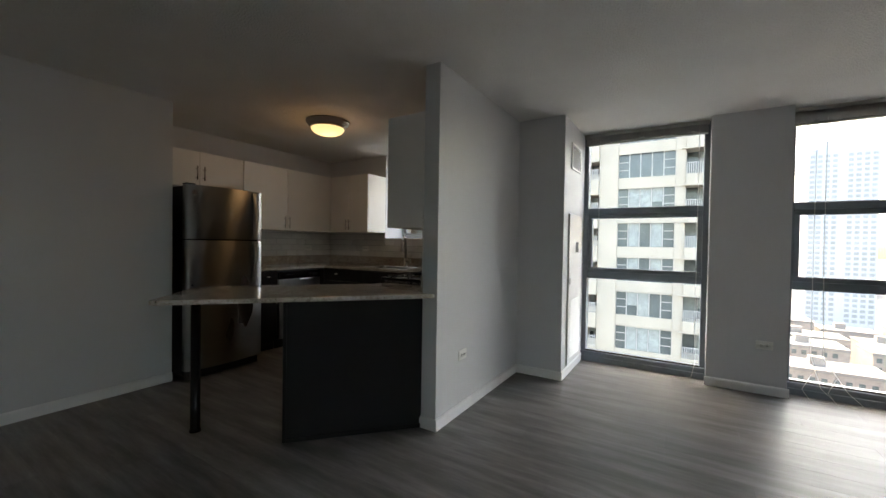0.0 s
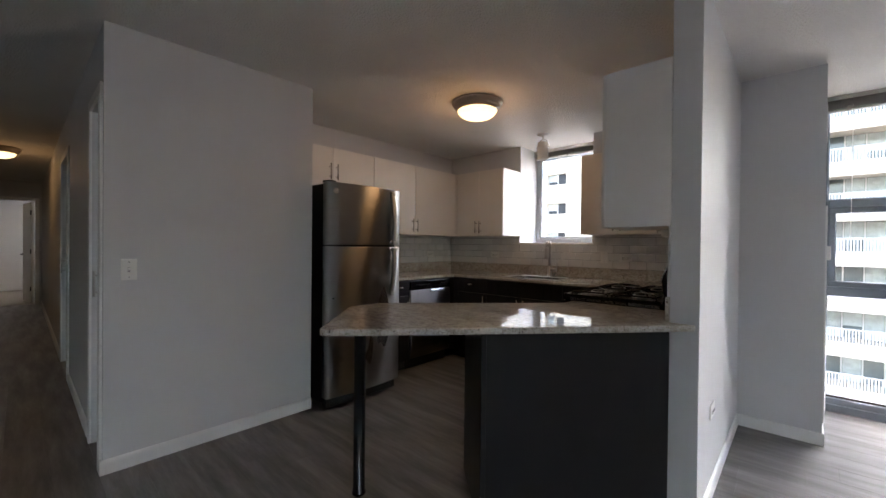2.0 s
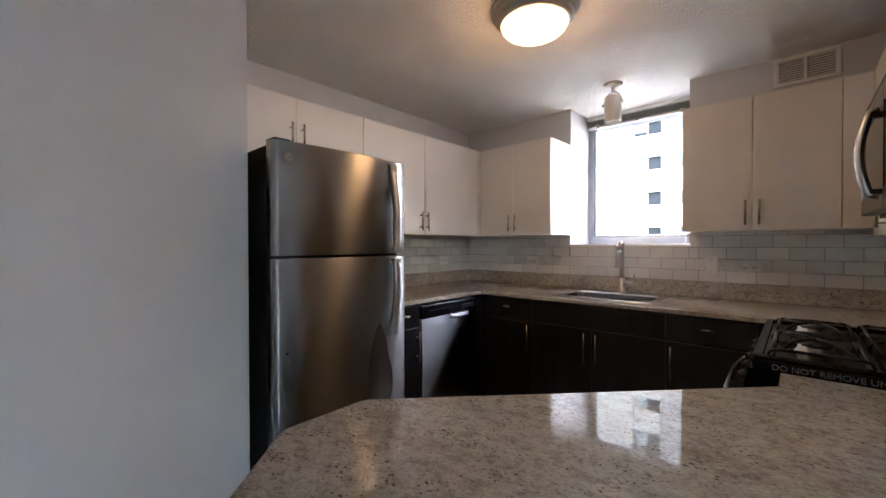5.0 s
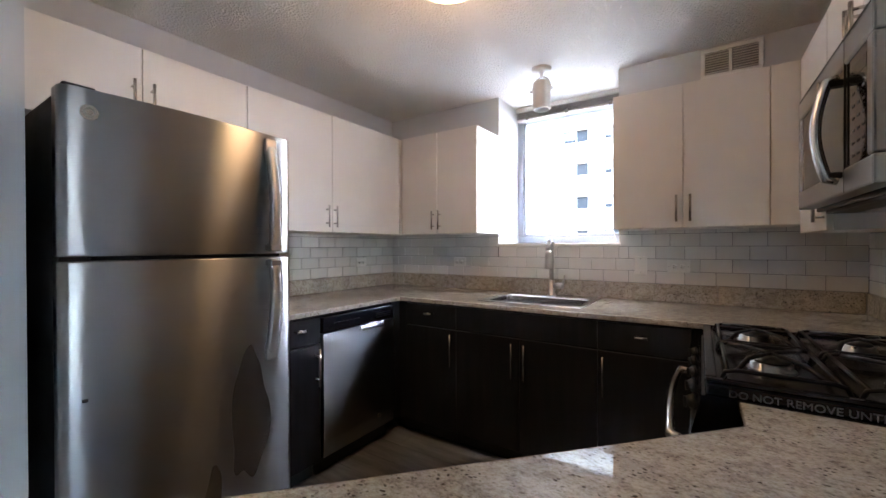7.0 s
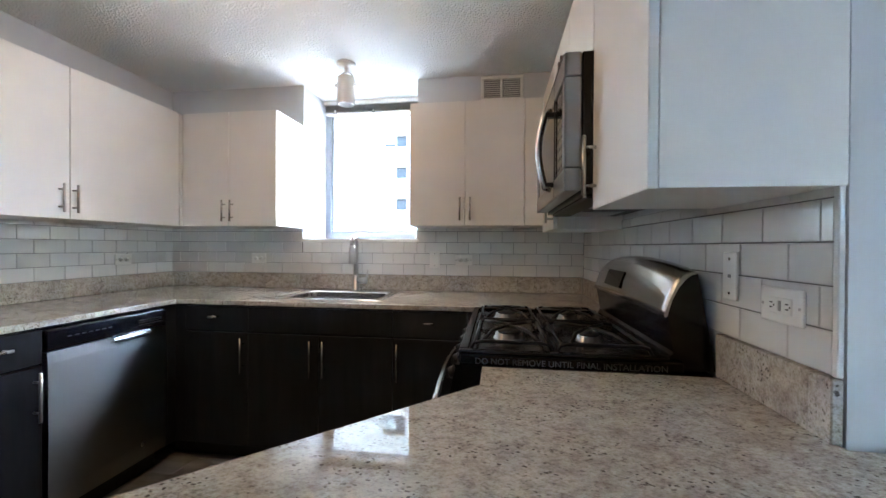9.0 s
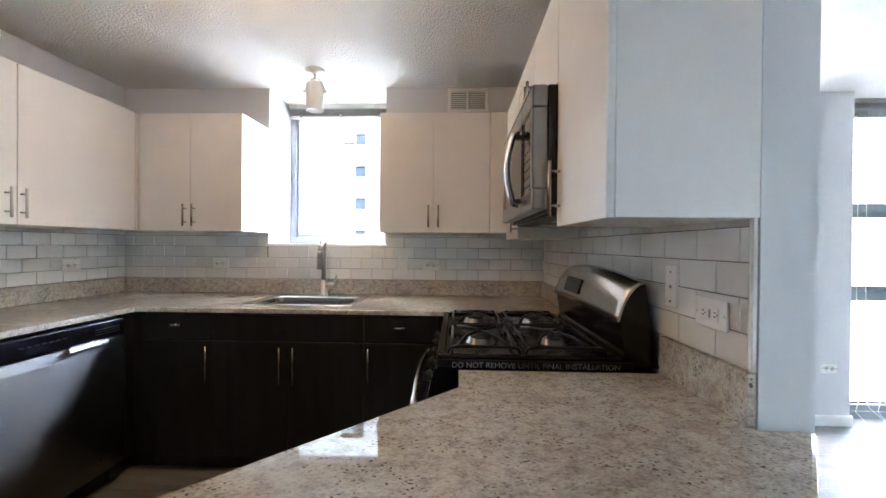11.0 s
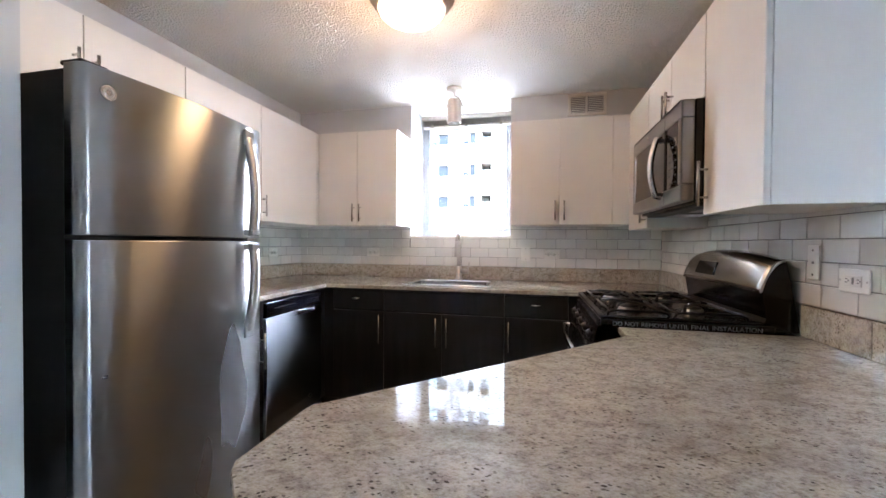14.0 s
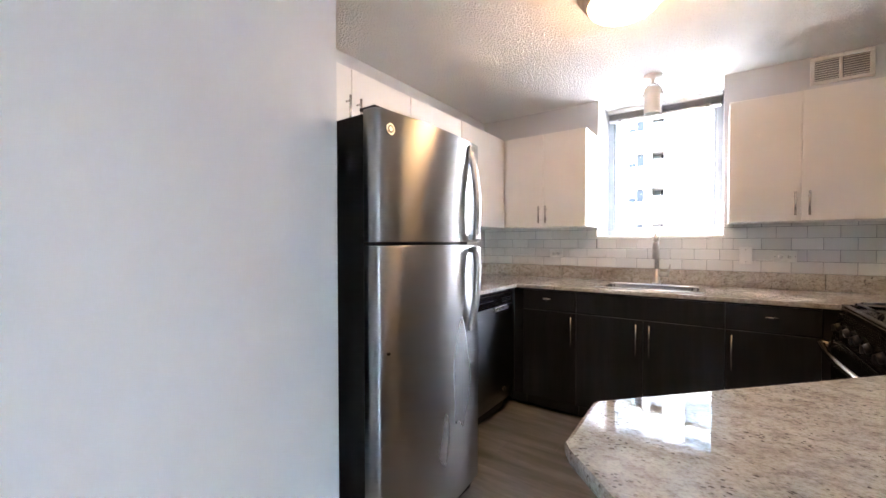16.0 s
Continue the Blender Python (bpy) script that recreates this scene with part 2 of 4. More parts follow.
def add_lathe(bm, profile, seg=32, at=(0, 0, 0)):
    """A shape turned round z from (radius, height) pairs."""
    rings = []
    for r, z in profile:
        rings.append([bm.verts.new((at[0] + r * math.cos(a), at[1] + r * math.sin(a), at[2] + z)) for a in (2 * math.pi * k / seg for k in range(seg))] if r > 1e-6 else [bm.verts.new((at[0], at[1], at[2] + z))])
    for a, b in zip(rings, rings[1:]):
        for k in range(seg):
            q = (a[k % len(a)], a[(k + 1) % len(a)], b[(k + 1) % len(b)], b[k % len(b)])
            q = list(dict.fromkeys(q))
            if len(q) > 2:
                bm.faces.new(q).smooth = True
    bmesh.ops.recalc_face_normals(bm, faces=bm.faces[:])
    return bm


def lathe(profile, seg=32, at=(0, 0, 0)):
    return add_lathe(bmesh.new(), profile, seg, at)


def prism(points, z0, z1, bevel=0.0, hole=None, seg=2):
    """A flat slab with the outline points (and an optional hole)."""
    bm = bmesh.new()
    edges = []
    for loop in (points, hole or []):
        vs = [bm.verts.new((x, y, z0)) for x, y in loop]
        edges += [bm.edges.new((a, b)) for a, b in zip(vs, vs[1:] + vs[:1])] if vs else []
    bmesh.ops.triangle_fill(bm, edges=edges, use_beauty=True, use_dissolve=False)
    bmesh.ops.dissolve_limit(bm, angle_limit=0.01, verts=bm.verts[:], edges=bm.edges[:])
    r = bmesh.ops.extrude_face_region(bm, geom=bm.faces[:])
    bmesh.ops.translate(bm, vec=(0, 0, z1 - z0), verts=[v for v in r["geom"] if isinstance(v, bmesh.types.BMVert)])
    bmesh.ops.recalc_face_normals(bm, faces=bm.faces[:])
    if bevel:
        top = [e for e in bm.edges if len(e.link_faces) == 2 and e.calc_face_angle() > 0.8 and abs(e.verts[0].co.z - e.verts[1].co.z) < 1e-6]
        bmesh.ops.bevel(bm, geom=top, offset=bevel, segments=seg, affect="EDGES", profile=0.6)
    return bm


def sheet_profile(profile, x0, x1, close=True):
    """A shape with the (y, z) outline profile, drawn out from x0 to x1."""
    bm = bmesh.new()
    a = [bm.verts.new((x0, y, z)) for y, z in profile]
    b = [bm.verts.new((x1, y, z)) for y, z in profile]
    n = len(profile)
    for k in range(n if close else n - 1):
        bm.faces.new((a[k], a[(k + 1) % n], b[(k + 1) % n], b[k]))
    if close:
        bm.faces.new(a[::-1])
        bm.faces.new(b)
    bmesh.ops.recalc_face_normals(bm, faces=bm.faces[:])
    return bm


def to_mesh(name, bm, material):
    me = bpy.data.meshes.new(name)
    bm.to_mesh(me)
    bm.free()
    me.materials.append(material)
    return me


def part(name, bm, material, parent=None, label=""):
    ob = new(name, to_mesh(name, bm, material))
    ob.parent = parent
    return tagged(ob, label)


def thing(name, m, label, category, group="", kind=""):
    ob = new(name)
    ob.empty_display_size = 0.1
    ob.matrix_world = m
    return tagged(ob, label, category, group, kind)


def setting(name, bm, material, label, category):
    return tagged(part(name, bm, material), label, category, kind="structure")


def lettering(name, words, size, material, parent, m, depth=0.0004):
    cu = bpy.data.curves.new(name, "FONT")
    cu.body, cu.size, cu.extrude, cu.align_x = words, size, depth, "LEFT"
    tmp = bpy.data.objects.new(name, cu)
    scene.collection.objects.link(tmp)
    bpy.context.view_layer.update()
    me = bpy.data.meshes.new_from_object(tmp.evaluated_get(bpy.context.evaluated_depsgraph_get()))
    bpy.data.objects.remove(tmp)
    bpy.data.curves.remove(cu)
    me.materials.clear()
    me.materials.append(material)
    ob = new(name, me)
    ob.parent = parent
    ob.matrix_local = m
    return ob


# ---- plan ----
H = 2.44            # ceiling
CT = 0.914          # peninsula's top
CB = 0.936          # worktops along the walls
XW, XE = -3.10, 0.0  # kitchen's west and east walls
XP = 0.116          # living-room face of the partition
YP = -1.985         # south end of the partition
YN = 0.0            # kitchen's north wall
YG = 0.30           # window plane in the living room
XS, YS0, YS1 = -2.315, -3.71, -2.50   # block beside the refrigerator
XFAR, XEAST, YSOUTH = -10.8, 5.6, -8.1
UB, UT = 1.377, 2.136  # hanging cabinets' bottom and top
KW = (-2.012, -1.15, 1.296)  # kitchen window: west, east, sill

# ---- shell ----
floor = setting("floor", box(-15.0, YSOUTH - 0.2, -0.2, XEAST + 0.2, 0.6, -0.012), GROUT, "grey wood-look vinyl plank floor", "floor")
setting("ceiling", box(-15.0, YSOUTH - 0.2, H, XEAST + 0.2, 0.6, H + 0.2), CEIL, "white textured ceiling", "ceiling")

bm = box(XW - 0.15, YN, 0, KW[0], 0.5, H)
add_box(bm, KW[1], YN, 0, XP, 0.5, H)
add_box(bm, KW[0], YN, 0, KW[1], 0.5, KW[2])
add_box(bm, KW[0], 0.43, 2.375, KW[1], 0.5, H)
setting("wall_north", bm, WALL, "grey painted kitchen wall with a deep window recess", "wall")
setting("wall_kitchen_west", box(XW - 0.15, YS1, 0, XW, YN, H), WALL, "grey painted wall behind the refrigerator", "wall")
setting("wall_partition", box(XE, YP, 0, XP, YN, H), WALL, "grey painted partition between kitchen and living room", "wall")
setting("wall_closet", box(-2.40, YS0, 0, XS, YS1, H), WALL, "grey painted closet block beside the refrigerator", "wall")
bm = box(XW - 0.15, YS0 + 0.1, 0, -2.40, YS1, H)
add_box(bm, -2.80, YS0, 2.06, -2.40, YS0 + 0.1, H)
add_box(bm, XW - 0.15, YS0, 0, -2.80, YS0 + 0.1, H)
setting("wall_closet_back", bm, WALL, "grey painted closet wall with a narrow door", "wall")
bm = box(-4.45, YS0, 0, XW - 0.15, YS0 + 0.12, H)
add_box(bm, -5.25, YS0, 2.06, -4.45, YS0 + 0.12, H)
add_box(bm, XFAR, YS0, 0, -5.25, YS0 + 0.12, H)
setting("wall_hall_north", bm, WALL, "grey painted hallway wall with doors", "wall")
setting("wall_hall_south", box(XFAR, -4.92, 0, -2.3, -4.80, H), WALL, "grey painted hallway wall", "wall")
setting("wall_living_west", box(-2.42, YSOUTH, 0, -2.3, -4.92, H), WALL, "plain grey living-room wall", "wall")
setting("wall_south", box(-2.42, YSOUTH - 0.12, 0, XEAST + 0.12, YSOUTH, H), WALL, "plain grey living-room wall", "wall")
# unseen wall; its two gaps are added to let in fill daylight
bm = box(XEAST, YSOUTH, 0, XEAST + 0.12, -7.745, H)
add_box(bm, XEAST, -6.6, 0, XEAST + 0.12, -6.145, H)
add_box(bm, XEAST, -5.0, 0, XEAST + 0.12, 0.5, H)
setting("wall_east", bm, WALL, "plain grey living-room wall", "wall")
# end of the hallway and the bright room behind it
bm = box(XFAR - 0.12, -4.92, 0, XFAR, -4.62, H)
add_box(bm, XFAR - 0.12, -4.62, 2.06, XFAR, -3.80, H)
add_box(bm, XFAR - 0.12, -3.80, 0, XFAR, YS0 + 0.12, H)
setting("wall_hall_end", bm, WALL, "grey hallway end wall with an open doorway", "wall")
bm = box(-14.4, -6.4, 0, -14.28, -2.2, H)
add_box(bm, -14.28, -6.4, 0, XFAR - 0.12, -6.28, H)
add_box(bm, XFAR - 0.12, -6.4, 0, XFAR, -4.92, H)
add_box(bm, XFAR - 0.12, YS0 + 0.12, 0, XFAR, -2.2, H)
add_box(bm, -14.28, -2.3, 0, -13.9, -2.2, H)
add_box(bm, -11.3, -2.3, 0, XFAR - 0.12, -2.2, H)
add_box(bm, -13.9, -2.3, 0, -11.3, -2.2, 1.35)
setting("wall_bedroom", bm, WALL, "pale walls of the bedroom at the hallway's end", "wall")
setting("carpet_bedroom", box(-14.28, -6.28, -0.012, XFAR - 0.06, -2.3, 0.006), CARPET, "pale bedroom carpet", "carpet")

# boxed column with the heating closet, pier and window wall of the living room
XB = 0.555
setting("wall_column_west", box(XP, -0.535, 0, XB, 0.5, H), WALL, "grey boxed-out column beside the window", "wall")
setting("wall_pier", box(1.69, 0.118, 0, 2.255, 0.5, H), WALL, "grey pier between two tall windows", "wall")
setting("wall_pier_east", box(3.45, 0.118, 0, 4.05, 0.5, H), WALL, "grey pier between two tall windows", "wall")
setting("wall_window_east", box(5.195, 0.118, 0, XEAST, 0.5, H), WALL, "grey wall beside the tall window", "wall")


def baseboard(name, x0, y0, x1, y1, out):
    """A white skirting with a rounded top along a wall; out: the way it stands proud."""
    d = Vector((x1 - x0, y1 - y0, 0))
    ang = math.atan2(d.y, d.x)
    n = Vector((-d.y, d.x, 0)).normalized()
    s = 1 if n.dot(Vector((*out, 0))) > 0 else -1
    prof = [(0, 0), (0.013 * s, 0), (0.013 * s, 0.062), (0.010 * s, 0.072), (0.004 * s, 0.078), (0, 0.078)]
    ob = setting(name, sheet_profile(prof, 0, d.length), TRIM, "white painted baseboard", "baseboard")
    ob.matrix_world = Matrix.Translation((x0, y0, 0)) @ Matrix.Rotation(ang, 4, "Z")
    return ob


baseboard("baseboard", XP, YP - 0.013, XP, -0.535, (1, 0))
baseboard("baseboard", XE - 0.03, YP, XP + 0.013, YP, (0, -1))
baseboard("baseboard", XP + 0.013, -0.535, XB + 0.013, -0.535, (0, -1))
baseboard("baseboard", XB, -0.535, XB, YG - 0.03, (1, 0))
baseboard("baseboard", 1.69 - 0.013, 0.118, 2.255 + 0.013, 0.118, (0, -1))
baseboard("baseboard", 3.44, 0.118, 4.06, 0.118, (0, -1))
baseboard("baseboard", XS, YS0 - 0.013, XS, YS1, (1, 0))
baseboard("baseboard", -2.40, YS0, XS + 0.0, YS0, (0, -1))
baseboard("baseboard", -4.37, YS0, -2.92, YS0, (0, -1))
baseboard("baseboard", XFAR, YS0, -5.33, YS0, (0, -1))
baseboard("baseboard", XFAR, -4.80, -2.3, -4.80, (0, 1))
baseboard("baseboard", XEAST, -5.0, XEAST, 0.105, (-1, 0))
baseboard("baseboard", -2.3, YSOUTH, XEAST, YSOUTH, (0, 1))


# ---- windows ----
def pane(x0, z0, x1, z1, y, parent, material=None):
    ob = part("pane", box(x0, y - 0.004, z0, x1, y + 0.004, z1), material or GLASS, parent)
    ob.visible_shadow = False
    return ob


def tall_window(name, x0, x1, m=None):
    """A window from floor to ceiling in three lights, the middle one a sash of its own."""
    w = thing(name, m or pose(0, YG, 0), "tall window in a slate-blue metal frame with three panes", "window", kind="structure")
    bm = bmesh.new()
    b = 0.004
    add_box(bm, x0, -0.03, 0.0, x1, 0.11, 0.10, b)
    add_box(bm, x0, 0.0, 2.36, x1, 0.11, H, b)
    add_box(bm, x0, 0.0, 0.10, x0 + 0.045, 0.11, 2.36, b)
    add_box(bm, x1 - 0.045, 0.0, 0.10, x1, 0.11, 2.36, b)
    add_box(bm, x0 + 0.045, 0.0, 1.585, x1 - 0.045, 0.11, 1.65, b)
    add_box(bm, x0 + 0.045, 0.0, 0.895, x1 - 0.045, 0.11, 0.965, b)
    part("window_frame", bm, ALU, w)
    part("window_sill", box(x0, -0.055, 0.0, x1, -0.03, 0.055, 0.004), ALU, w)
    bm = bmesh.new()
    a, c, s = x0 + 0.047, x1 - 0.047, 0.042
    add_box(bm, a, 0.015, 0.967, c, 0.08, 0.967 + s, b)
    add_box(bm, a, 0.015, 1.583 - s, c, 0.08, 1.583, b)
    add_box(bm, a, 0.015, 0.967 + s, a + s, 0.08, 1.583 - s, b)
    add_box(bm, c - s, 0.015, 0.967 + s, c, 0.08, 1.583 - s, b)
    part("sash", bm, ALU, w)
    part("gasket", box(x0 + 0.045, -0.002, 0.100, x1 - 0.045, 0.02, 0.112), BLACK_MATT, w)
    pane(x0 + 0.045, 0.112, x1 - 0.045, 0.895, 0.06, w)
    pane(a + s, 0.967 + s, c - s, 1.583 - s, 0.05, w)
    pane(x0 + 0.045, 1.65, x1 - 0.045, 2.36, 0.06, w)
    return w


def folded_blind(x0, x1, y, z, layers, label, mat=BLIND, rail=None):
    """A venetian blind drawn up under its head rail, with cords."""
    t = thing("window_blind", pose(0, y, z), label, "blind")
    part("head_rail", box(x0, -0.03, -0.035, x1, 0.02, 0.0, 0.003), rail or mat, t)
    rnd = random.Random(int(x0 * 100))
    for k in range(layers):
        zz = -0.04 - 0.0085 * k
        j = rnd.uniform(-0.004, 0.004)
        part("slat", sheet_profile([(-0.027 + j, zz - 0.003), (0, zz), (0.024 + j, zz - 0.003), (0.024 + j, zz - 0.0055), (0, zz - 0.0025), (-0.027 + j, zz - 0.0055)], x0 + 0.01, x1 - 0.01), mat, t)
    zb = -0.04 - 0.0085 * layers
    part("bottom_rail", box(x0 + 0.01, -0.028, zb - 0.018, x1 - 0.01, 0.022, zb - 0.002, 0.003), rail or mat, t)
    for f in (0.12, 0.5, 0.88):
        xx = x0 + f * (x1 - x0)
        part("bracket", box(xx - 0.012, -0.036, zb - 0.022, xx + 0.012, -0.029, zb + 0.012, 0.002), mat, t)
    return t


def blind_cord(points, label="white pull cord of the window blind"):
    return tagged(part("blind_cord", tube(points, 0.0022, 6), PLASTIC), label, "cord")


tall_window("window_1", XB, 1.69)
tall_window("window_2", 2.255, 3.45)
# the next three are unseen, added to bring more daylight into the rooms
tall_window("unseen_window_4", 4.05, 5.195)
tall_window("unseen_window_5", 0, 1.145, pose(XEAST, -5.0, 0, 0, 0, -90))
tall_window("unseen_window_6", 0, 1.145, pose(XEAST, -6.6, 0, 0, 0, -90))
folded_blind(XB + 0.01, 1.68, YG - 0.035, H - 0.003, 7, "grey venetian blind drawn up above a tall window")
folded_blind(2.265, 3.44, YG - 0.035, H - 0.003, 10, "grey venetian blind drawn up above a tall window")
blind_cord([(0.72, 0.245, 2.36), (0.722, 0.25, 1.9), (0.718, 0.252, 1.32)])
blind_cord([(1.60, 0.245, 2.36), (1.602, 0.25, 1.4), (1.60, 0.25, 0.5), (1.61, 0.24, 0.15), (1.58, 0.2, 0.02), (1.50, 0.17, 0.006), (1.44, 0.13, 0.006)])
for s in (0, 0.16):
    blind_cord([(2.42 + s * 0.4, 0.245, 2.34), (2.42 + s * 0.4, 0.25, 1.2), (2.42 + s * 0.5, 0.24, 0.35), (2.48 + s, 0.2, 0.1), (2.56 + s, 0.17, 0.02), (2.50 + s, 0.13, 0.006), (2.40 + s, 0.14, 0.01), (2.36 + s, 0.18, 0.08), (2.42 + s, 0.21, 0.2)])


def kitchen_window():
    x0, x1, z0 = KW
    y = 0.38
    w = thing("window_3", pose(0, y, z0), "single-pane kitchen window in a pale grey metal frame", "window", kind="structure")
    bm = bmesh.new()
    t, hh = 0.045, 2.375 - z0
    add_box(bm, x0, 0, 0, x1, 0.08, 0.06, 0.003)
    add_box(bm, x0, 0, hh - t, x1, 0.08, hh, 0.003)
    add_box(bm, x0, 0, 0.06, x0 + t, 0.08, hh - t, 0.003)
    add_box(bm, x1 - t, 0, 0.06, x1, 0.08, hh - t, 0.003)
    part("window_frame", bm, ALU_L, w)
    bm = bmesh.new()
    add_box(bm, x0 + t, 0.015, 0.06, x1 - t, 0.06, 0.085, 0.003)
    add_box(bm, x0 + t, 0.015, 0.085, x0 + t + 0.02, 0.06, hh - t, 0.003)
    add_box(bm, x1 - t - 0.02, 0.015, 0.085, x1 - t, 0.06, hh - t, 0.003)
    part("sash", bm, ALU_L, w)
    pane(x0 + t + 0.02, 0.085, x1 - t - 0.02, hh - t, 0.04, w)
    part("window_sill", box(x0 + 0.002, -0.395, -0.012, x1 - 0.002, -0.001, 0.006, 0.003), TRIM, w)
    part("sill_angle", box(x0 - 0.012, -0.398, -0.018, x1 + 0.012, -0.385, 0.003, 0.002), PLASTIC, w)
    folded_blind(x0 + 0.006, x1 - 0.006, y - 0.03, H - 0.002, 6, "brown-grey venetian blind with pale rails drawn up above the sink", BLIND, BLIND_L)
    blind_cord([(x1 - 0.09, y - 0.062, H - 0.08), (x1 - 0.09, y - 0.06, z0 + 0.12), (x1 - 0.075, y - 0.06, z0 + 0.03), (x1 - 0.085, y - 0.07, z0 + 0.012)])
    blind_cord([(x0 + 0.1, y - 0.062, H - 0.08), (x0 + 0.1, y - 0.062, H - 0.17)])


kitchen_window()


# ---- kitchen cabinets ----
def bar_pull(x, z, length, parent, y=0.0, upright=True, r=0.006, material=None):
    """A bar handle on two posts, in front of the plane y (towards -y)."""
    bm = bmesh.new()
    h = length / 2
    a, b = ((x, y - 0.032, z - h), (x, y - 0.032, z + h)) if upright else ((x - h, y - 0.032, z), (x + h, y - 0.032, z))
    add_tube(bm, [a, b], r, 10)
    for s in (-0.62, 0.62):
        p = (x, y, z + s * h) if upright else (x + s * h, y, z)
        add_tube(bm, [p, (p[0], y - 0.032, p[2])], r * 0.8, 8)
    return part("handle", bm, material or NICKEL, parent, "brushed metal bar handle")


def front(name, x0, z0, x1, z1, parent, material, handle=None, label=""):
    """A cabinet door or drawer front with a 2 mm gap round it. handle: (x, z, length, upright)."""
    g = 0.002
    d = part(name, box(x0 + g, -0.019, z0 + g, x1 - g, -0.001, z1 - g, 0.0015), material, parent, label)
    if handle:
        bar_pull(handle[0], handle[1], handle[2], d, -0.019, handle[3])
    return d


def base_unit(m, w, depth, doors, drawers, label):
    """A dark floor cabinet; doors: list of (x0, x1, handle x); drawers: list of (x0, x1, has handle)."""
    t = thing("base_cabinet", m, label, "cabinet", "dark floor cabinets")
    part("body", box(0.001, 0, 0.10, w - 0.001, depth, 0.906), ESPRESSO, t)
    part("plinth", box(0.001, 0.06, 0, w - 0.001, 0.075, 0.10), BLACK_MATT, t, "recessed black kickboard")
    for x0, x1, hx in doors:
        front("door", x0, 0.105, x1, 0.752, t, ESPRESSO, (hx, 0.628, 0.2, True))
    for x0, x1, pull in drawers:
        front("drawer", x0, 0.758, x1, 0.900, t, ESPRESSO, ((x0 + x1) / 2, 0.842, 0.056, False) if pull else None)
    return t


YF = YN - 0.672   # fronts of the north run
XF = XW + 0.642   # fronts of the west run
base_unit(pose(-2.38, YF, 0), 0.395, 0.68, [(0, 0.395, 0.368)], [(0, 0.395, True)], "espresso floor cabinet with one drawer, beside the corner")
base_unit(pose(-1.985, YF, 0), 0.845, 0.68, [(0, 0.4225, 0.385), (0.4225, 0.845, 0.46)], [(0, 0.845, False)], "espresso sink cabinet with two doors under a false front")
base_unit(pose(-1.14, YF, 0), 0.405, 0.68, [(0, 0.405, 0.03)], [(0, 0.405, True)], "espresso floor cabinet with one drawer, beside the range")
base_unit(pose(XF, -1.66, 0, 0, 0, 90), 0.295, 0.65, [(0, 0.295, 0.265)], [(0, 0.295, True)], "narrow espresso floor cabinet between refrigerator and dishwasher")
t = thing("corner_filler", pose(-2.46, YF, 0), "espresso filler panels in the cabinet corner", "cabinet")
part("panel", box(0.0, -0.001, 0.10, 0.078, 0.6, 0.906), ESPRESSO, t)
part("plinth", box(-0.06, 0.06, 0, 0.078, 0.08, 0.10), BLACK_MATT, t)
part("panel", box(-0.6, -0.088, 0.10, 0.003, -0.002, 0.906), ESPRESSO, t)
t = thing("range_filler", pose(-0.735, YF, 0), "espresso filler panel beside the range", "cabinet")
part("panel", box(0.002, 0.0, 0.0, 0.73, 0.68, 0.906), ESPRESSO, t)
part("panel", box(0.075, -0.145, 0.0, 0.73, -0.002, 0.896), ESPRESSO, t)


def dishwasher():
    w = 0.592
    t = thing("dishwasher", pose(XF, -1.359, 0, 0, 0, 90), "stainless dishwasher with a black control strip, under the worktop", "dishwasher")
    part("body", box(0.004, 0.0, 0.10, w - 0.004, 0.6, 0.892), BLACK_MATT, t)
    prof = [(0.0, 0.115), (-0.024, 0.115), (-0.03, 0.2), (-0.033, 0.45), (-0.03, 0.75), (-0.026, 0.797), (0.0, 0.797)]
    part("door", sheet_profile(prof, 0.004, w - 0.004), STEEL, t, "brushed steel door panel")
    part("control_panel", box(0.004, -0.028, 0.801, w - 0.004, 0.0, 0.890, 0.004, 2), BLACK, t, "glossy black control strip")
    part("plinth", box(0.004, 0.05, 0.0, w - 0.004, 0.06, 0.10), BLACK_MATT, t)
    h = part("handle", sheet_profile([(-0.028, 0.804), (-0.05, 0.799), (-0.054, 0.787), (-0.045, 0.774), (-0.03, 0.771), (-0.03, 0.781), (-0.042, 0.786), (-0.04, 0.793), (-0.028, 0.795)], 0.27, 0.47), STEEL_H, t, "scooped steel pocket handle")
    for k in range(7):
        part("button", box(0.08 + 0.03 * k, -0.0295, 0.848, 0.098 + 0.03 * k, -0.027, 0.853), KEYPRINT, t)
    for k in range(3):
        part("vent_slot", box(0.42, -0.0292, 0.828 + 0.012 * k, 0.56, -0.027, 0.832 + 0.012 * k), BLACK_MATT, t)
    part("badge", tube([(0.44, -0.031, 0.2), (0.44, -0.0345, 0.2)], 0.013, 16), STEEL_H, t, "small round metal badge")


dishwasher()


def wall_unit(m, w, z0, z1, depth, doors, label, pull=0.14, lift=0.03):
    """A hanging cabinet; doors: list of (x0, x1, handle x or None)."""
    t = thing("wall_cabinet", m @ Matrix.Translation((0, 0, z0)), label, "cabinet", "white hanging cabinets")
    h = z1 - z0
    part("body", box(0.001, 0.0, 0, w - 0.001, depth, h, 0.001), WHITE_CAB, t)
    for x0, x1, hx in doors:
        front("door", x0, -0.003, x1, h, t, WHITE_CAB, (hx, pull * 0.5 + lift, pull, True) if hx is not None else None)
    return t


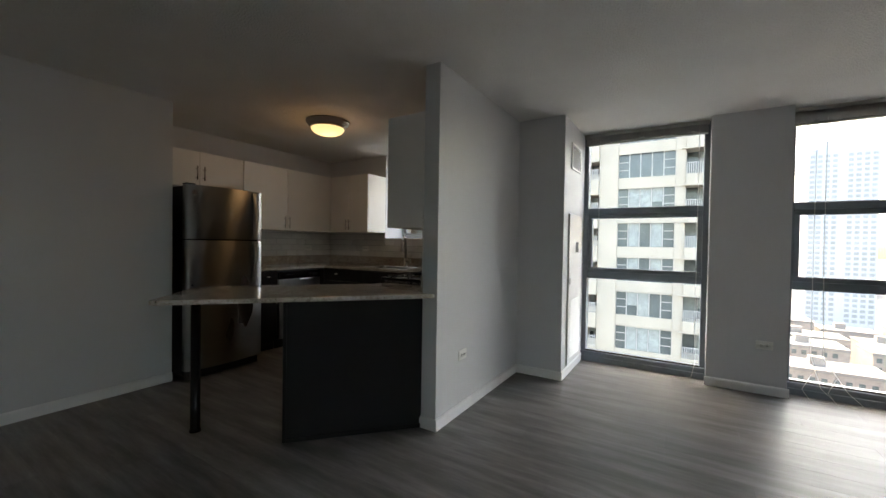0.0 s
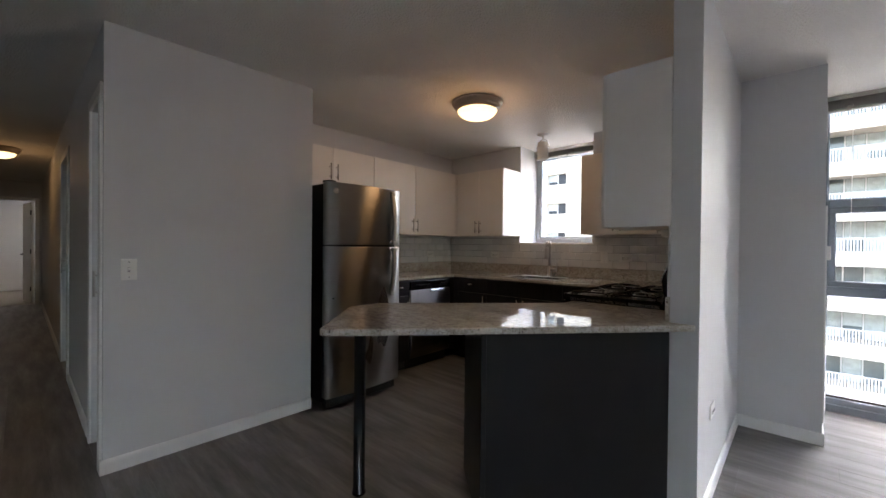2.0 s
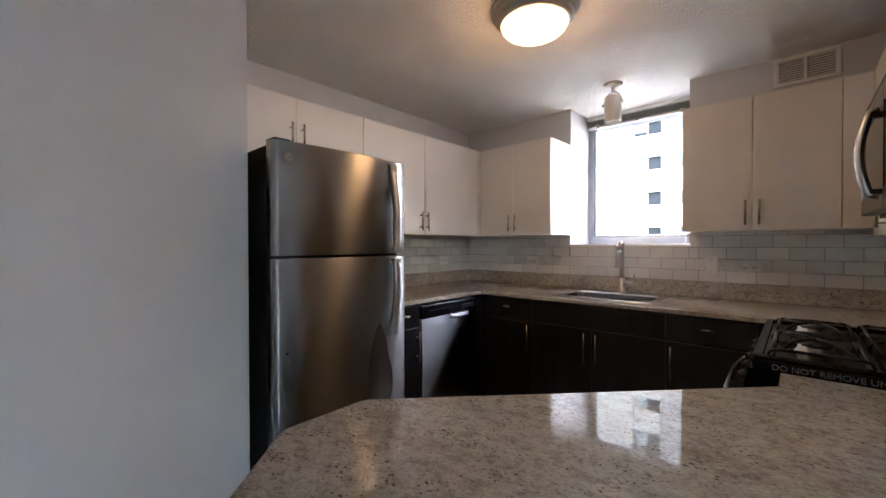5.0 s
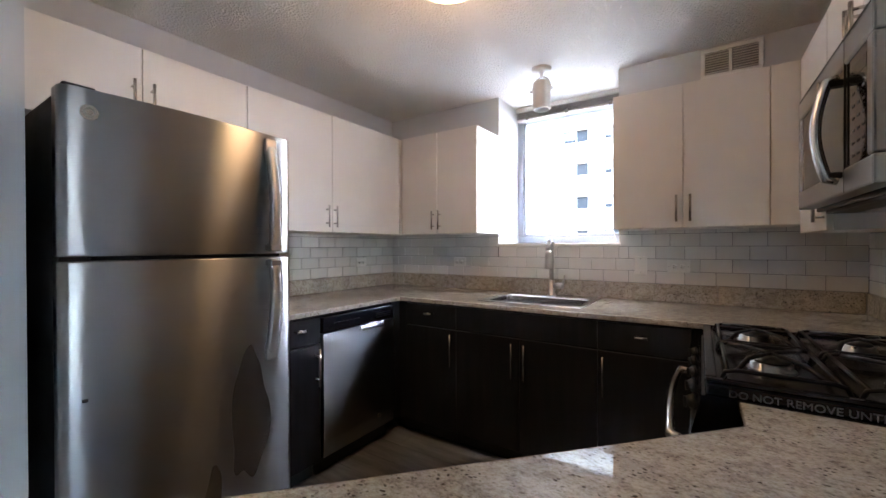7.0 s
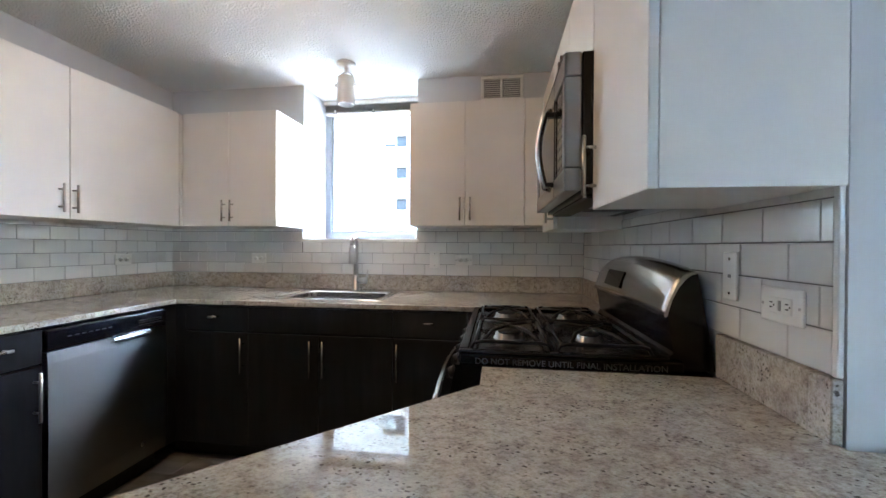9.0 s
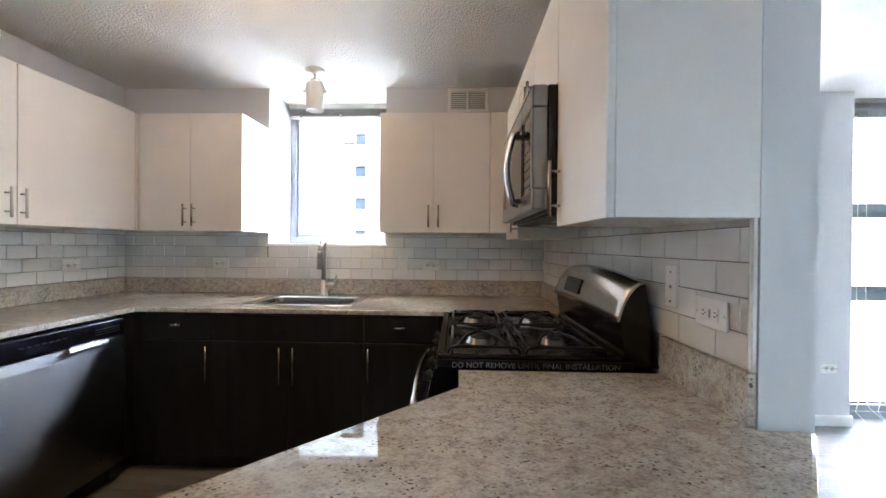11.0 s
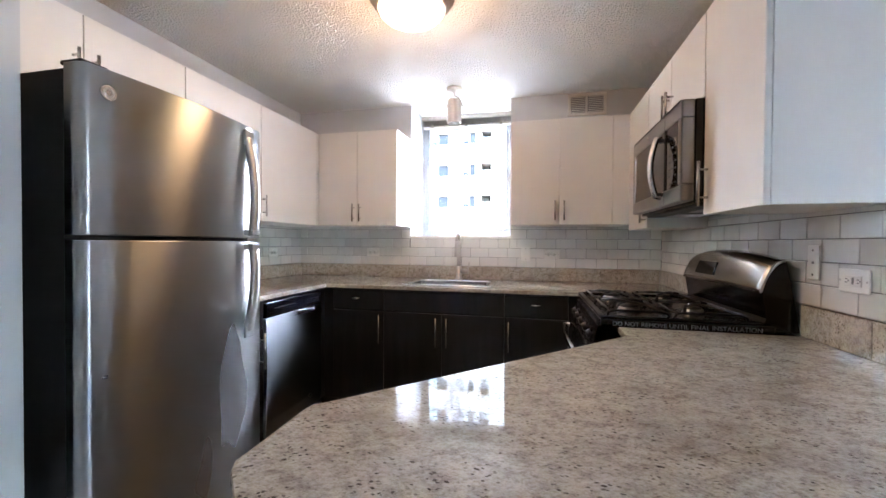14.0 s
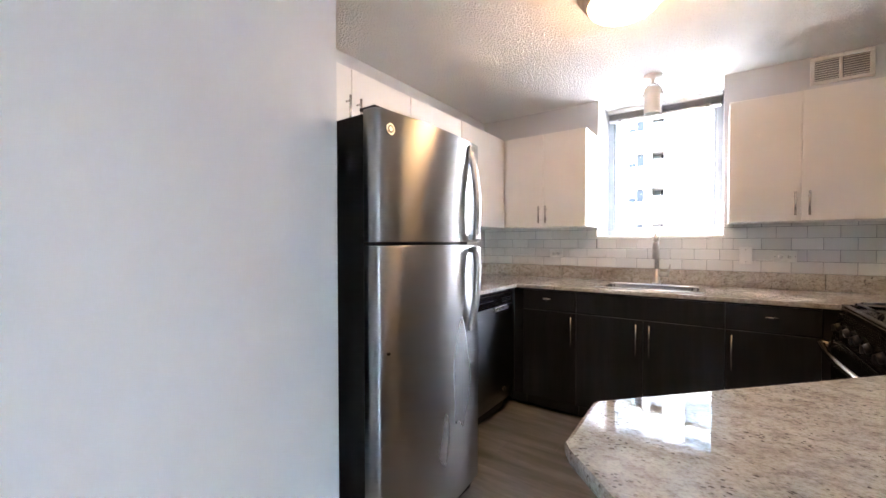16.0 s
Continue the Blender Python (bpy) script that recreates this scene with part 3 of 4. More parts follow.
YU = YN - 0.34    # bodies' front of the north hanging cabinets
XU = XW + 0.38
wall_unit(pose(-2.713, YU, 0), 0.701, UB, UT, 0.338, [(0.03, 0.36, 0.331), (0.36, 0.701, 0.389)], "white hanging cabinet with two flat doors, beside the window")
wall_unit(pose(-1.125, YU, 0), 0.70, UB, UT, 0.338, [(0, 0.345, 0.315), (0.345, 0.70, 0.377)], "white hanging cabinet with two flat doors, beside the window")
wall_unit(pose(XU, -1.62, 0, 0, 0, 90), 1.26, UB, UT, 0.378, [(0, 0.567, 0.517), (0.567, 1.235, 0.581)], "wide white hanging cabinet with two flat doors")
wall_unit(pose(XU, -2.49, 0, 0, 0, 90), 0.868, 1.775, UT, 0.378, [(0, 0.405, 0.368), (0.405, 0.868, 0.438)], "shallow white cabinet above the refrigerator", 0.14, 0.07)
t = thing("cabinet_filler", pose(-2.72, YU, UB), "white filler strip in the hanging cabinet corner", "cabinet")
part("panel", box(-0.37, -0.0195, 0, 0.0055, 0.335, UT - UB, 0.001), WHITE_CAB, t)
t = thing("cabinet_filler", pose(-0.425, YU, UB), "white filler strip in the hanging cabinet corner", "cabinet")
part("panel", box(0.001, -0.016, 0, 0.12, 0.33, UT - UB, 0.001), WHITE_CAB, t)
XQ = XE - 0.30
wall_unit(pose(XQ, -0.362, 0, 0, 0, -90), 0.45, 1.335, UT, 0.298, [(0.0, 0.45, 0.42)], "white hanging cabinet in the corner beside the microwave", 0.1)
wall_unit(pose(XQ, -0.815, 0, 0, 0, -90), 0.763, 1.812, UT, 0.298, [(0, 0.3815, 0.355), (0.3815, 0.763, 0.408)], "shallow white cabinet above the microwave", 0.12)
wall_unit(pose(XQ, -1.581, 0, 0, 0, -90), 0.406, 1.355, UT, 0.298, [(0, 0.406, 0.035)], "white hanging cabinet at the end of the partition", 0.17)


# ---- worktops ----
sink_hole = [(-1.868, -0.558), (-1.272, -0.558), (-1.272, -0.195), (-1.868, -0.195)]
outline = [(XW + 0.001, -1.665), (-2.43, -1.665), (-2.43, -0.70), (-0.668, -0.70), (-0.668, -0.822), (-0.001, -0.822), (-0.001, -0.001), (XW + 0.001, -0.001)]
tagged(part("worktop", prism(outline, 0.908, CB, 0.005, sink_hole), GRANITE), "beige speckled granite worktop along two walls", "worktop")
t = thing("granite_upstand", pose(0, 0, CB + 0.0005), "beige granite upstand along the walls behind the worktops", "upstand")
part("panel", box(XW + 0.022, -0.021, 0, -2.3, -0.001, 0.107, 0.002), GRANITE, t)
part("panel", box(-2.298, -0.021, 0, -0.62, -0.001, 0.107, 0.002), GRANITE, t)
part("panel", box(-0.618, -0.021, 0, -0.022, -0.001, 0.107, 0.002), GRANITE, t)
part("panel", box(XW + 0.001, -1.66, 0, XW + 0.021, -0.001, 0.107, 0.002), GRANITE, t)
part("panel", box(-0.021, -0.82, 0, -0.001, -0.022, 0.107, 0.002), GRANITE, t)
t = thing("granite_upstand", pose(0, 0, CT + 0.0005), "beige granite upstand at the end of the partition", "upstand")
part("panel", box(-0.021, -1.93, 0, -0.001, -1.628, 0.112, 0.002), GRANITE, t)
part("panel", box(-0.021, -1.982, 0, -0.001, -1.931, 0.112, 0.002), GRANITE, t)

top = [(-0.001, -1.628), (-0.001, -1.990), (0.082, -1.990), (0.103, -1.996), (0.099, -2.010), (-0.952, -3.190), (-0.972, -3.198), (-0.992, -3.190), (-1.370, -2.806), (-1.382, -2.786), (-1.386, -2.590), (-1.379, -2.574), (-0.632, -1.780), (-0.626, -1.768), (-0.626, -1.628)]
t = thing("peninsula", pose(0, 0, 0), "angled kitchen peninsula with a granite top and dark panelling", "counter")
part("worktop", prism(top, 0.885, CT, 0.008), GRANITE, t, "beige speckled granite top with an eased edge")
u, n = Vector((0.672, 0.741)), Vector((-0.741, 0.672))
c0, c1 = Vector((-0.586, -2.639)), Vector((0.0, -1.992))
e1 = c0 + n * 0.49
e2 = e1 + u * ((-1.665 - e1.y) / u.y)
part("body", prism([tuple(c1 + n * 0.02 + u * -0.02), tuple(c0 + n * 0.02 + u * 0.02), tuple(e1 + u * 0.02), tuple(e2), (-0.002, -1.665), (-0.002, -1.985)], 0.0, 0.884), ESPRESSO, t)
part("front_panel", prism([tuple(c1), tuple(c0 + u * 0.022), tuple(c0 + u * 0.022 + n * 0.018), tuple(c1 + n * 0.018)], 0.03, 0.884, 0.001), SLATE, t, "dark grey painted front panel")
part("front_panel", prism([tuple(c0), tuple(c0 + u * 0.021), tuple(c0 + u * 0.021 + n * 0.019), tuple(c0 + n * 0.019)], 0.0, 0.884, 0.002), SLATE, t, "dark grey corner post")
part("plinth", prism([tuple(c1 - n * 0.006), tuple(c0 + u * 0.023 - n * 0.006), tuple(c0 + u * 0.023 + n * 0.018), tuple(c1 + n * 0.018)], 0.0, 0.03, 0.002), SLATE, t)
part("end_panel", prism([tuple(c0 + n * 0.02), tuple(e1), tuple(e1 + u * 0.019), tuple(c0 + u * 0.019 + n * 0.02)], 0.0, 0.884, 0.001), ESPRESSO, t)
bm = lathe([(0, 0), (0.034, 0.0), (0.034, 0.012), (0.029, 0.016), (0.029, 0.85), (0.034, 0.852), (0.06, 0.868), (0.06, 0.884), (0, 0.884)], 24, (-1.19, -2.85, 0))
part("leg", bm, BLACK, t, "round black metal support leg")


# ---- sink and tap ----
def sink():
    t = thing("kitchen_sink", pose(-1.895, -0.585, CB), "shallow stainless drop-in sink with one bowl", "sink")
    W, D, a = 0.655, 0.515, 0.035
    back = 0.13
    bm = bmesh.new()
    rim = [(0.0, 0.0), (W, 0.0), (W, D), (0.0, D)]
    inner = [(a, a), (W - a, a), (W - a, D - back), (a, D - back)]

    def loop(pts, z, r=0.03, seg=4):
        out = []
        for k, (x, y) in enumerate(pts):
            px, py = pts[k - 1]
            nx, ny = pts[(k + 1) % len(pts)]
            p, q = Vector((px - x, py - y)).normalized(), Vector((nx - x, ny - y)).normalized()
            c = Vector((x, y)) + (p + q) * r
            for s in range(seg + 1):
                f = s / seg * math.pi / 2
                out.append(c - q * r * math.cos(f) - p * r * math.sin(f))
        return [bm.verts.new((v.x, v.y, z)) for v in out]

    rings = [loop(rim, 0.0005, 0.02), loop(rim, 0.004, 0.018), loop([(x + (0.006 if x < 0.1 else -0.006), y + (0.006 if y < 0.1 else -0.006)) for x, y in rim], 0.006, 0.018), loop(inner, 0.005, 0.05), loop([(x + (0.006 if x < 0.1 else -0.006), y + (0.006 if y < 0.1 else -0.006)) for x, y in inner], -0.004, 0.05), loop([(x + (0.02 if x < 0.1 else -0.02), y + (0.02 if y < 0.1 else -0.02)) for x, y in inner], -0.15, 0.06), loop([(x + (0.05 if x < 0.1 else -0.05), y + (0.05 if y < 0.1 else -0.05)) for x, y in inner], -0.17, 0.05)]
    for p, q in zip(rings, rings[1:]):
        for k in range(len(p)):
            bm.faces.new((p[k], p[(k + 1) % len(p)], q[(k + 1) % len(q)], q[k])).smooth = True
    bm.faces.new(rings[-1])
    bmesh.ops.recalc_face_normals(bm, faces=bm.faces[:])
    # split off the rim so it can take the lighter, painted-gleam steel
    edge = bm.copy()
    bmesh.ops.delete(bm, geom=[f for f in bm.faces if f.calc_center_median().z > 0.0], context="FACES")
    bmesh.ops.delete(edge, geom=[f for f in edge.faces if f.calc_center_median().z <= 0.0], context="FACES")
    part("basin", bm, SINK, t)
    part("rim", edge, SINK_RIM, t, "steel rim, its gleam put into a lighter colour")
    part("drain", lathe([(0, -0.168), (0.03, -0.168), (0.04, -0.166), (0.045, -0.1695)], 24, (W / 2, 0.2, 0)), STEEL_H, t)


sink()


def tap():
    t = thing("kitchen_tap", pose(-1.552, -0.14, CB + 0.0062), "tall brushed nickel pull-down tap with a side lever", "tap")
    part("base", lathe([(0, 0), (0.03, 0), (0.03, 0.006), (0.027, 0.01), (0.0235, 0.012), (0.0235, 0.10), (0.017, 0.108), (0.014, 0.11), (0, 0.11)], 24), NICKEL, t)
    pts = [(0, 0, 0.10), (0, 0, 0.30)] + [(0.0, -0.036 + 0.036 * math.cos(a), 0.325 + 0.045 * math.sin(a)) for a in (math.pi * k / 10 for k in range(11))] + [(0, -0.072, 0.30)]
    part("spout", tube(pts, 0.0165, 16), NICKEL, t)
    part("spray_head", lathe([(0, 0.185), (0.02, 0.185), (0.0235, 0.19), (0.0225, 0.252), (0.021, 0.256), (0.0225, 0.26), (0.021, 0.29), (0.0175, 0.312), (0, 0.312)], 18, (0, -0.072, 0)), NICKEL, t)
    bm = tube([(0.015, 0, 0.068), (0.078, 0, 0.068)], 0.021, 18)
    add_tube(bm, [(0.068, 0, 0.075), (0.078, 0, 0.095), (0.088, -0.004, 0.145)], [0.01, 0.008, 0.006], 10)
    part("lever", bm, NICKEL, t)


tap()


# ---- refrigerator ----
def fridge():
    w, z1 = 0.713, 1.728
    t = thing("refrigerator", pose(-2.217, -2.466, 0, 0, 0, 90), "stainless top-freezer refrigerator with black sides", "refrigerator")
    part("body", box(0.006, 0.0, 0.05, w - 0.006, 0.72, 1.717, 0.004), BLACK_SIDE, t, "black side and top shell")
    part("plinth", box(0.02, -0.03, 0.012, w - 0.02, 0.03, 0.085, 0.004), BLACK_MATT, t)
    for k in range(5):
        part("grille_bar", box(0.05, -0.034, 0.022 + 0.012 * k, w - 0.05, -0.029, 0.028 + 0.012 * k), BLACK_MATT, t)

    def leaf(z0, z2):
        pl = [(0.0, -0.004), (0.0, -0.05), (0.006, -0.064), (0.02, -0.072)]
        for k in range(1, 12):
            f = k / 12
            pl.append((0.02 + f * (w - 0.04), -0.072 - 0.024 * math.sin(math.pi * f)))
        pl += [(w - 0.02, -0.072), (w - 0.006, -0.064), (w, -0.05), (w, -0.004)]
        bm = prism(pl, z0, z2, 0.004)
        for f in bm.faces:
            f.smooth = abs(f.normal.z) < 0.3
        return bm

    part("gasket", box(0.012, -0.006, 0.1, w - 0.012, 0.003, 1.71), BLACK_MATT, t)
    lower = part("lower_door", leaf(0.095, 1.240), STEEL, t, "brushed steel refrigerator door")
    upper = part("freezer_door", leaf(1.254, z1), STEEL, t, "brushed steel freezer door")
    part("hinge_cover", box(0.012, -0.05, 1.7285, 0.085, 0.03, 1.742, 0.005, 2), BLACK_MATT, t)
    part("hinge", box(0.0, -0.06, 1.2405, 0.07, 0.0, 1.2535, 0.002), BLACK_MATT, t)

    def grip(z0, z2, top, door):
        xx = w - 0.102
        n = 12
        bm = bmesh.new()
        rows = []
        for k in range(n + 1):
            f = k / n
            g = 1 - f if top else f
            off = -0.082 - 0.044 * math.sin(math.pi * 0.74 * g) ** 0.9
            z = z0 + f * (z2 - z0)
            rows.append([bm.verts.new((xx + dx, off + dy, z)) for dx, dy in ((-0.024, 0.012), (-0.024, 0.0), (-0.013, -0.007), (0.013, -0.007), (0.024, 0.0), (0.024, 0.012))])
        for a, b in zip(rows, rows[1:]):
            for k in range(6):
                bm.faces.new((a[k], a[(k + 1) % 6], b[(k + 1) % 6], b[k])).smooth = True
        bm.faces.new(rows[0][::-1])
        bm.faces.new(rows[-1])
        bmesh.ops.recalc_face_normals(bm, faces=bm.faces[:])
        zz = z2 - 0.03 if top else z0 + 0.03
        add_box(bm, xx - 0.026, -0.096, zz - 0.035, xx + 0.026, -0.06, zz + 0.035, 0.006, 2)
        zz = z0 + 0.015 if top else z2 - 0.015
        add_box(bm, xx - 0.023, -0.126, zz - 0.012, xx + 0.023, -0.06, zz + 0.012, 0.004, 2)
        part("handle", bm, STEEL_G, door, "bowed steel handle")

    grip(1.262, 1.703, True, upper)
    grip(0.838, 1.232, False, lower)
    part("badge", tube([(0.062, -0.07, 1.66), (0.062, -0.0805, 1.66)], 0.021, 20), STEEL_H, upper, "round metal badge")
    part("badge_face", tube([(0.062, -0.0804, 1.66), (0.062, -0.0812, 1.66)], 0.0145, 20), SHADE, upper)
    part("badge_mark", tube([(0.062, -0.0811, 1.66), (0.062, -0.0819, 1.66)], 0.009, 16), STEEL_H, upper)
    part("door_stop", lathe([(0, -0.004), (0.007, -0.004), (0.007, 0.004), (0, 0.004)], 12, (0.048, -0.079, 0.85)), BLACK_MATT, lower)


fridge()


# ---- range and microwave ----
def kitchen_range():
    w = 0.79
    t = thing("gas_range", pose(-0.688, -0.826, 0.016, 0, 0, -90), "black freestanding gas range with a stainless backguard", "range")
    part("body", box(0.003, 0.0, 0.03, w - 0.003, 0.67, 0.895), BLACK, t)
    for x in (0.05, w - 0.05):
        for y in (0.06, 0.54):
            part("foot", lathe([(0, -0.016), (0.02, -0.016), (0.02, 0.03), (0, 0.03)], 12, (x, y, 0)), BLACK_MATT, t)
    part("drawer", box(0.01, -0.02, 0.05, w - 0.01, -0.001, 0.22, 0.005, 2), BLACK, t)
    d = part("oven_door", box(0.01, -0.04, 0.23, w - 0.01, -0.001, 0.785, 0.008, 2), BLACK, t)
    part("window", box(0.15, -0.043, 0.36, w - 0.15, -0.0395, 0.62, 0.001), DARKGLASS, d)
    pts = [(0.05, -0.04, 0.748), (0.06, -0.075, 0.751)] + [(0.06 + f * (w - 0.12), -0.082 - 0.018 * math.sin(math.pi * f), 0.753) for f in (k / 10 for k in range(11))] + [(w - 0.06, -0.075, 0.751), (w - 0.05, -0.04, 0.748)]
    part("handle", tube(pts, 0.013, 12), STEEL_H, d, "bowed stainless oven handle")
    part("control_panel", sheet_profile([(-0.035, 0.793), (-0.012, 0.893), (0.02, 0.893), (0.02, 0.793)], 0.004, w - 0.004), BLACK, t)
    for k in range(5):
        x = 0.10 + k * (w - 0.2) / 4
        bm = tube([(x, -0.024, 0.842), (x, -0.034, 0.839), (x, -0.043, 0.836)], [0.021, 0.019, 0.016], 18)
        add_box(bm, x - 0.003, -0.054, 0.821, x + 0.003, -0.044, 0.852, 0.002)
        part("knob", bm, BLACK_MATT, t)
    # hob: a tray with a raised edge
    bm = box(0.0, -0.005, 0.897, w, 0.60, 0.928, 0.006, 2)
    hob = part("hob", bm, BLACK, t, "glossy black enamel hob")
    part("rim", box(0.0, -0.005, 0.9285, 0.022, 0.56, 0.938, 0.004, 2), BLACK, hob)
    part("rim", box(w - 0.022, -0.005, 0.9285, w, 0.56, 0.938, 0.004, 2), BLACK, hob)
    part("rim", box(0.022, -0.005, 0.9285, w - 0.022, 0.02, 0.938, 0.004, 2), BLACK, hob)
    for x in (0.205, w - 0.205):
        for y in (0.145, 0.40):
            r = 0.046 if y < 0.2 else 0.038
            b = part("burner", lathe([(0, 0.929), (r + 0.008, 0.929), (r + 0.005, 0.933), (r, 0.936), (r, 0.948), (0, 0.948)], 24, (x, y, 0)), STEEL, t, "steel burner ring")
            part("burner_cap", lathe([(0, 0.949), (r * 0.82, 0.949), (r * 0.86, 0.953), (r * 0.7, 0.958), (0, 0.959)], 24, (x, y, 0)), BLACK_MATT, b, "matt black cap")
    for x0, x1 in ((0.035, w / 2 - 0.004), (w / 2 + 0.004, w - 0.035)):
        bm = bmesh.new()
        zt, r = 0.962, 0.0055
        xm = (x0 + x1) / 2
        y0, y1 = 0.03, 0.535
        for ya, yb in ((y0, 0.262), (0.278, y1)):
            for x in (x0 + 0.012, x1 - 0.012):
                add_tube(bm, [(x, ya, 0.93), (x, ya + 0.008, 0.948), (x, ya + 0.03, 0.953), (x, yb - 0.03, 0.953), (x, yb - 0.008, 0.948), (x, yb, 0.93)], r, 8)
            yc = 0.145 if ya < 0.2 else 0.40
            for sx in (-1, 1):
                for sy in (-1, 1):
                    ex, ey = xm + sx * ((x1 - x0) / 2 - 0.012), yc + sy * 0.085
                    add_tube(bm, [(ex, ey, 0.951), (xm + sx * 0.075, yc + sy * 0.055, zt + 0.004), (xm + sx * 0.03, yc + sy * 0.022, zt + 0.008), (xm, yc, zt + 0.008)], [r, r * 1.05, r * 0.95, r * 0.8], 8)
            for y in (ya + 0.012, yb - 0.012):
                add_tube(bm, [(x0 + 0.012, y, 0.95), (xm, y, 0.95), (x1 - 0.012, y, 0.95)], r * 0.9, 8)
        part("grate", bm, IRON, t, "cast-iron pan grate")
    # backguard
    side = [(0.555, 0.90), (0.578, 0.95), (0.562, 1.052), (0.573, 1.095), (0.588, 1.13), (0.607, 1.158), (0.622, 1.17), (0.638, 1.163), (0.684, 0.90)]
    bg = part("backguard", sheet_profile(side, 0.012, w - 0.018), BLACK, t)
    face = [(0.552, 1.046), (0.556, 1.065), (0.567, 1.10), (0.584, 1.14), (0.603, 1.167), (0.621, 1.179), (0.638, 1.175), (0.622, 1.171), (0.607, 1.159), (0.588, 1.132), (0.572, 1.096), (0.560, 1.048)]
    bm = bmesh.new()
    cols = []
    for k in range(25):
        f = k / 24
        lift = 0.022 * math.sin(math.pi * f) - 0.012 * (abs(2 * f - 1) ** 6)
        cols.append([bm.verts.new((0.008 + f * (w - 0.022), y, z + lift * (z - 1.03) / 0.15)) for y, z in face])
    for a, b in zip(cols, cols[1:]):
        for k in range(len(face)):
            bm.faces.new((a[k], a[(k + 1) % len(face)], b[(k + 1) % len(face)], b[k])).smooth = True
    bm.faces.new(cols[0][::-1])
    bm.faces.new(cols[-1])
    bmesh.ops.recalc_face_normals(bm, faces=bm.faces[:])
    part("steel_hood", bm, STEEL_H, bg, "curved stainless backguard face")
    part("display", sheet_profile([(0.553, 1.082), (0.5745, 1.142), (0.584, 1.139), (0.563, 1.079)], 0.17, 0.37), DARKGLASS, bg, "dark oven clock display")
    lettering("tape_text", "DO NOT REMOVE UNTIL FINAL INSTALLATION", 0.0242, INK, t, Matrix.Translation((w + 0.0006, 0.562, 0.8995)) @ Matrix.Rotation(radians(90), 4, "Z") @ Matrix.Rotation(radians(90), 4, "X") @ Matrix.Translation((-0.52, 0, 0)))


kitchen_range()


def microwave():
    w, z0, h = 0.759, 1.363, 0.444
    t = thing("microwave", pose(-0.347, -0.817, z0, 0, 0, -90), "stainless over-the-range microwave with a bowed handle", "microwave")
    part("body", box(0.002, 0.0, 0.036, w - 0.002, 0.343, h, 0.003), BLACK, t)
    part("underside", box(0.03, 0.02, 0.028, w - 0.03, 0.30, 0.036), BLACK_MATT, t)
    for x in (0.2, 0.56):
        part("filter", box(x - 0.12, 0.09, 0.024, x + 0.12, 0.25, 0.0275, 0.001), STEEL, t)
    bm = box(0.0, -0.05, 0.047, w, -0.002, 0.112, 0.006, 2)
    part("top_rail", box(0.0, -0.05, h - 0.07, w, -0.002, h, 0.006, 2), STEEL, t)
    add_box(bm, 0.0, -0.05, 0.11, 0.045, -0.002, h - 0.068, 0.006, 2)
    part("end_stile", box(w - 0.04, -0.05, 0.1125, w, -0.002, h - 0.0705, 0.006, 2), STEEL, t)
    part("seam", box(0.5565, -0.0505, 0.05, 0.5585, -0.046, h - 0.003), BLACK_MATT, t)
    d = part("door", bm, STEEL, t, "stainless door frame")
    part("window", box(0.043, -0.045, 0.11, 0.556, -0.004, h - 0.068), DARKGLASS, d, "dark glass door window")
    cp = part("control_panel", box(0.559, -0.045, 0.11, w - 0.038, -0.004, h - 0.068), DARKGLASS, t, "black glass key panel")
    for r in range(6):
        for c in range(3):
            part("key", box(0.60 + c * 0.036, -0.0456, 0.13 + r * 0.03, 0.618 + c * 0.036, -0.0446, 0.136 + r * 0.03), BLACK_MATT, cp)
    part("display", box(0.598, -0.0456, 0.32, 0.70, -0.0446, 0.35), BLACK, cp)
    pts = [(0.53, -0.056, 0.085)] + [(0.53, -0.077 - 0.022 * math.sin(math.pi * f), 0.09 + f * 0.255) for f in (k / 10 for k in range(11))] + [(0.53, -0.056, 0.35)]
    bm = tube(pts, 0.0125, 14)
    bmesh.ops.scale(bm, vec=(1.5, 1, 1), verts=bm.verts[:], space=Matrix.Translation((-0.53, 0, 0)))
    part("handle", bm, STEEL_H, d, "bowed stainless handle")
    for z in (0.098, 0.337):
        part("handle_mount", box(0.516, -0.078, z - 0.008, 0.548, -0.044, z + 0.008, 0.003), BLACK_MATT, d)
    part("badge", tube([(0.30, -0.049, h - 0.035), (0.30, -0.0525, h - 0.035)], 0.012, 16), STEEL_H, d)
    part("vent_grille", box(0.02, -0.05, h - 0.012, w - 0.02, -0.01, h + 0.001), BLACK_MATT, t)


microwave()


# ---- lamps ----
def dome_lamp(x, y, label, lit):
    t = thing("ceiling_lamp", pose(x, y, H), label, "ceiling lamp")
    part("ring", lathe([(0, -0.001), (0.205, -0.001), (0.209, -0.014), (0.203, -0.024), (0.192, -0.026), (0.192, -0.042), (0.185, -0.05), (0.175, -0.052), (0.175, -0.066), (0.166, -0.072), (0.155, -0.07), (0, -0.06)], 48), BRONZE, t, "stepped bronze metal ring")
    prof = [(0.162 * math.cos(a), -0.066 - 0.075 * math.sin(a)) for a in (math.pi / 2 * k / 10 for k in range(10))] + [(0, -0.141)]
    part("dome", lathe(prof, 40), MILK, t, "lit frosted glass dome")
    bulb = bpy.data.lights.new("bulb", "POINT")
    bulb.energy, bulb.color, bulb.shadow_soft_size = lit, (1.0, 0.6, 0.3), 0.12
    lamp = new("bulb", bulb)
    lamp.parent = t
    lamp.location = (0, 0, -0.25)


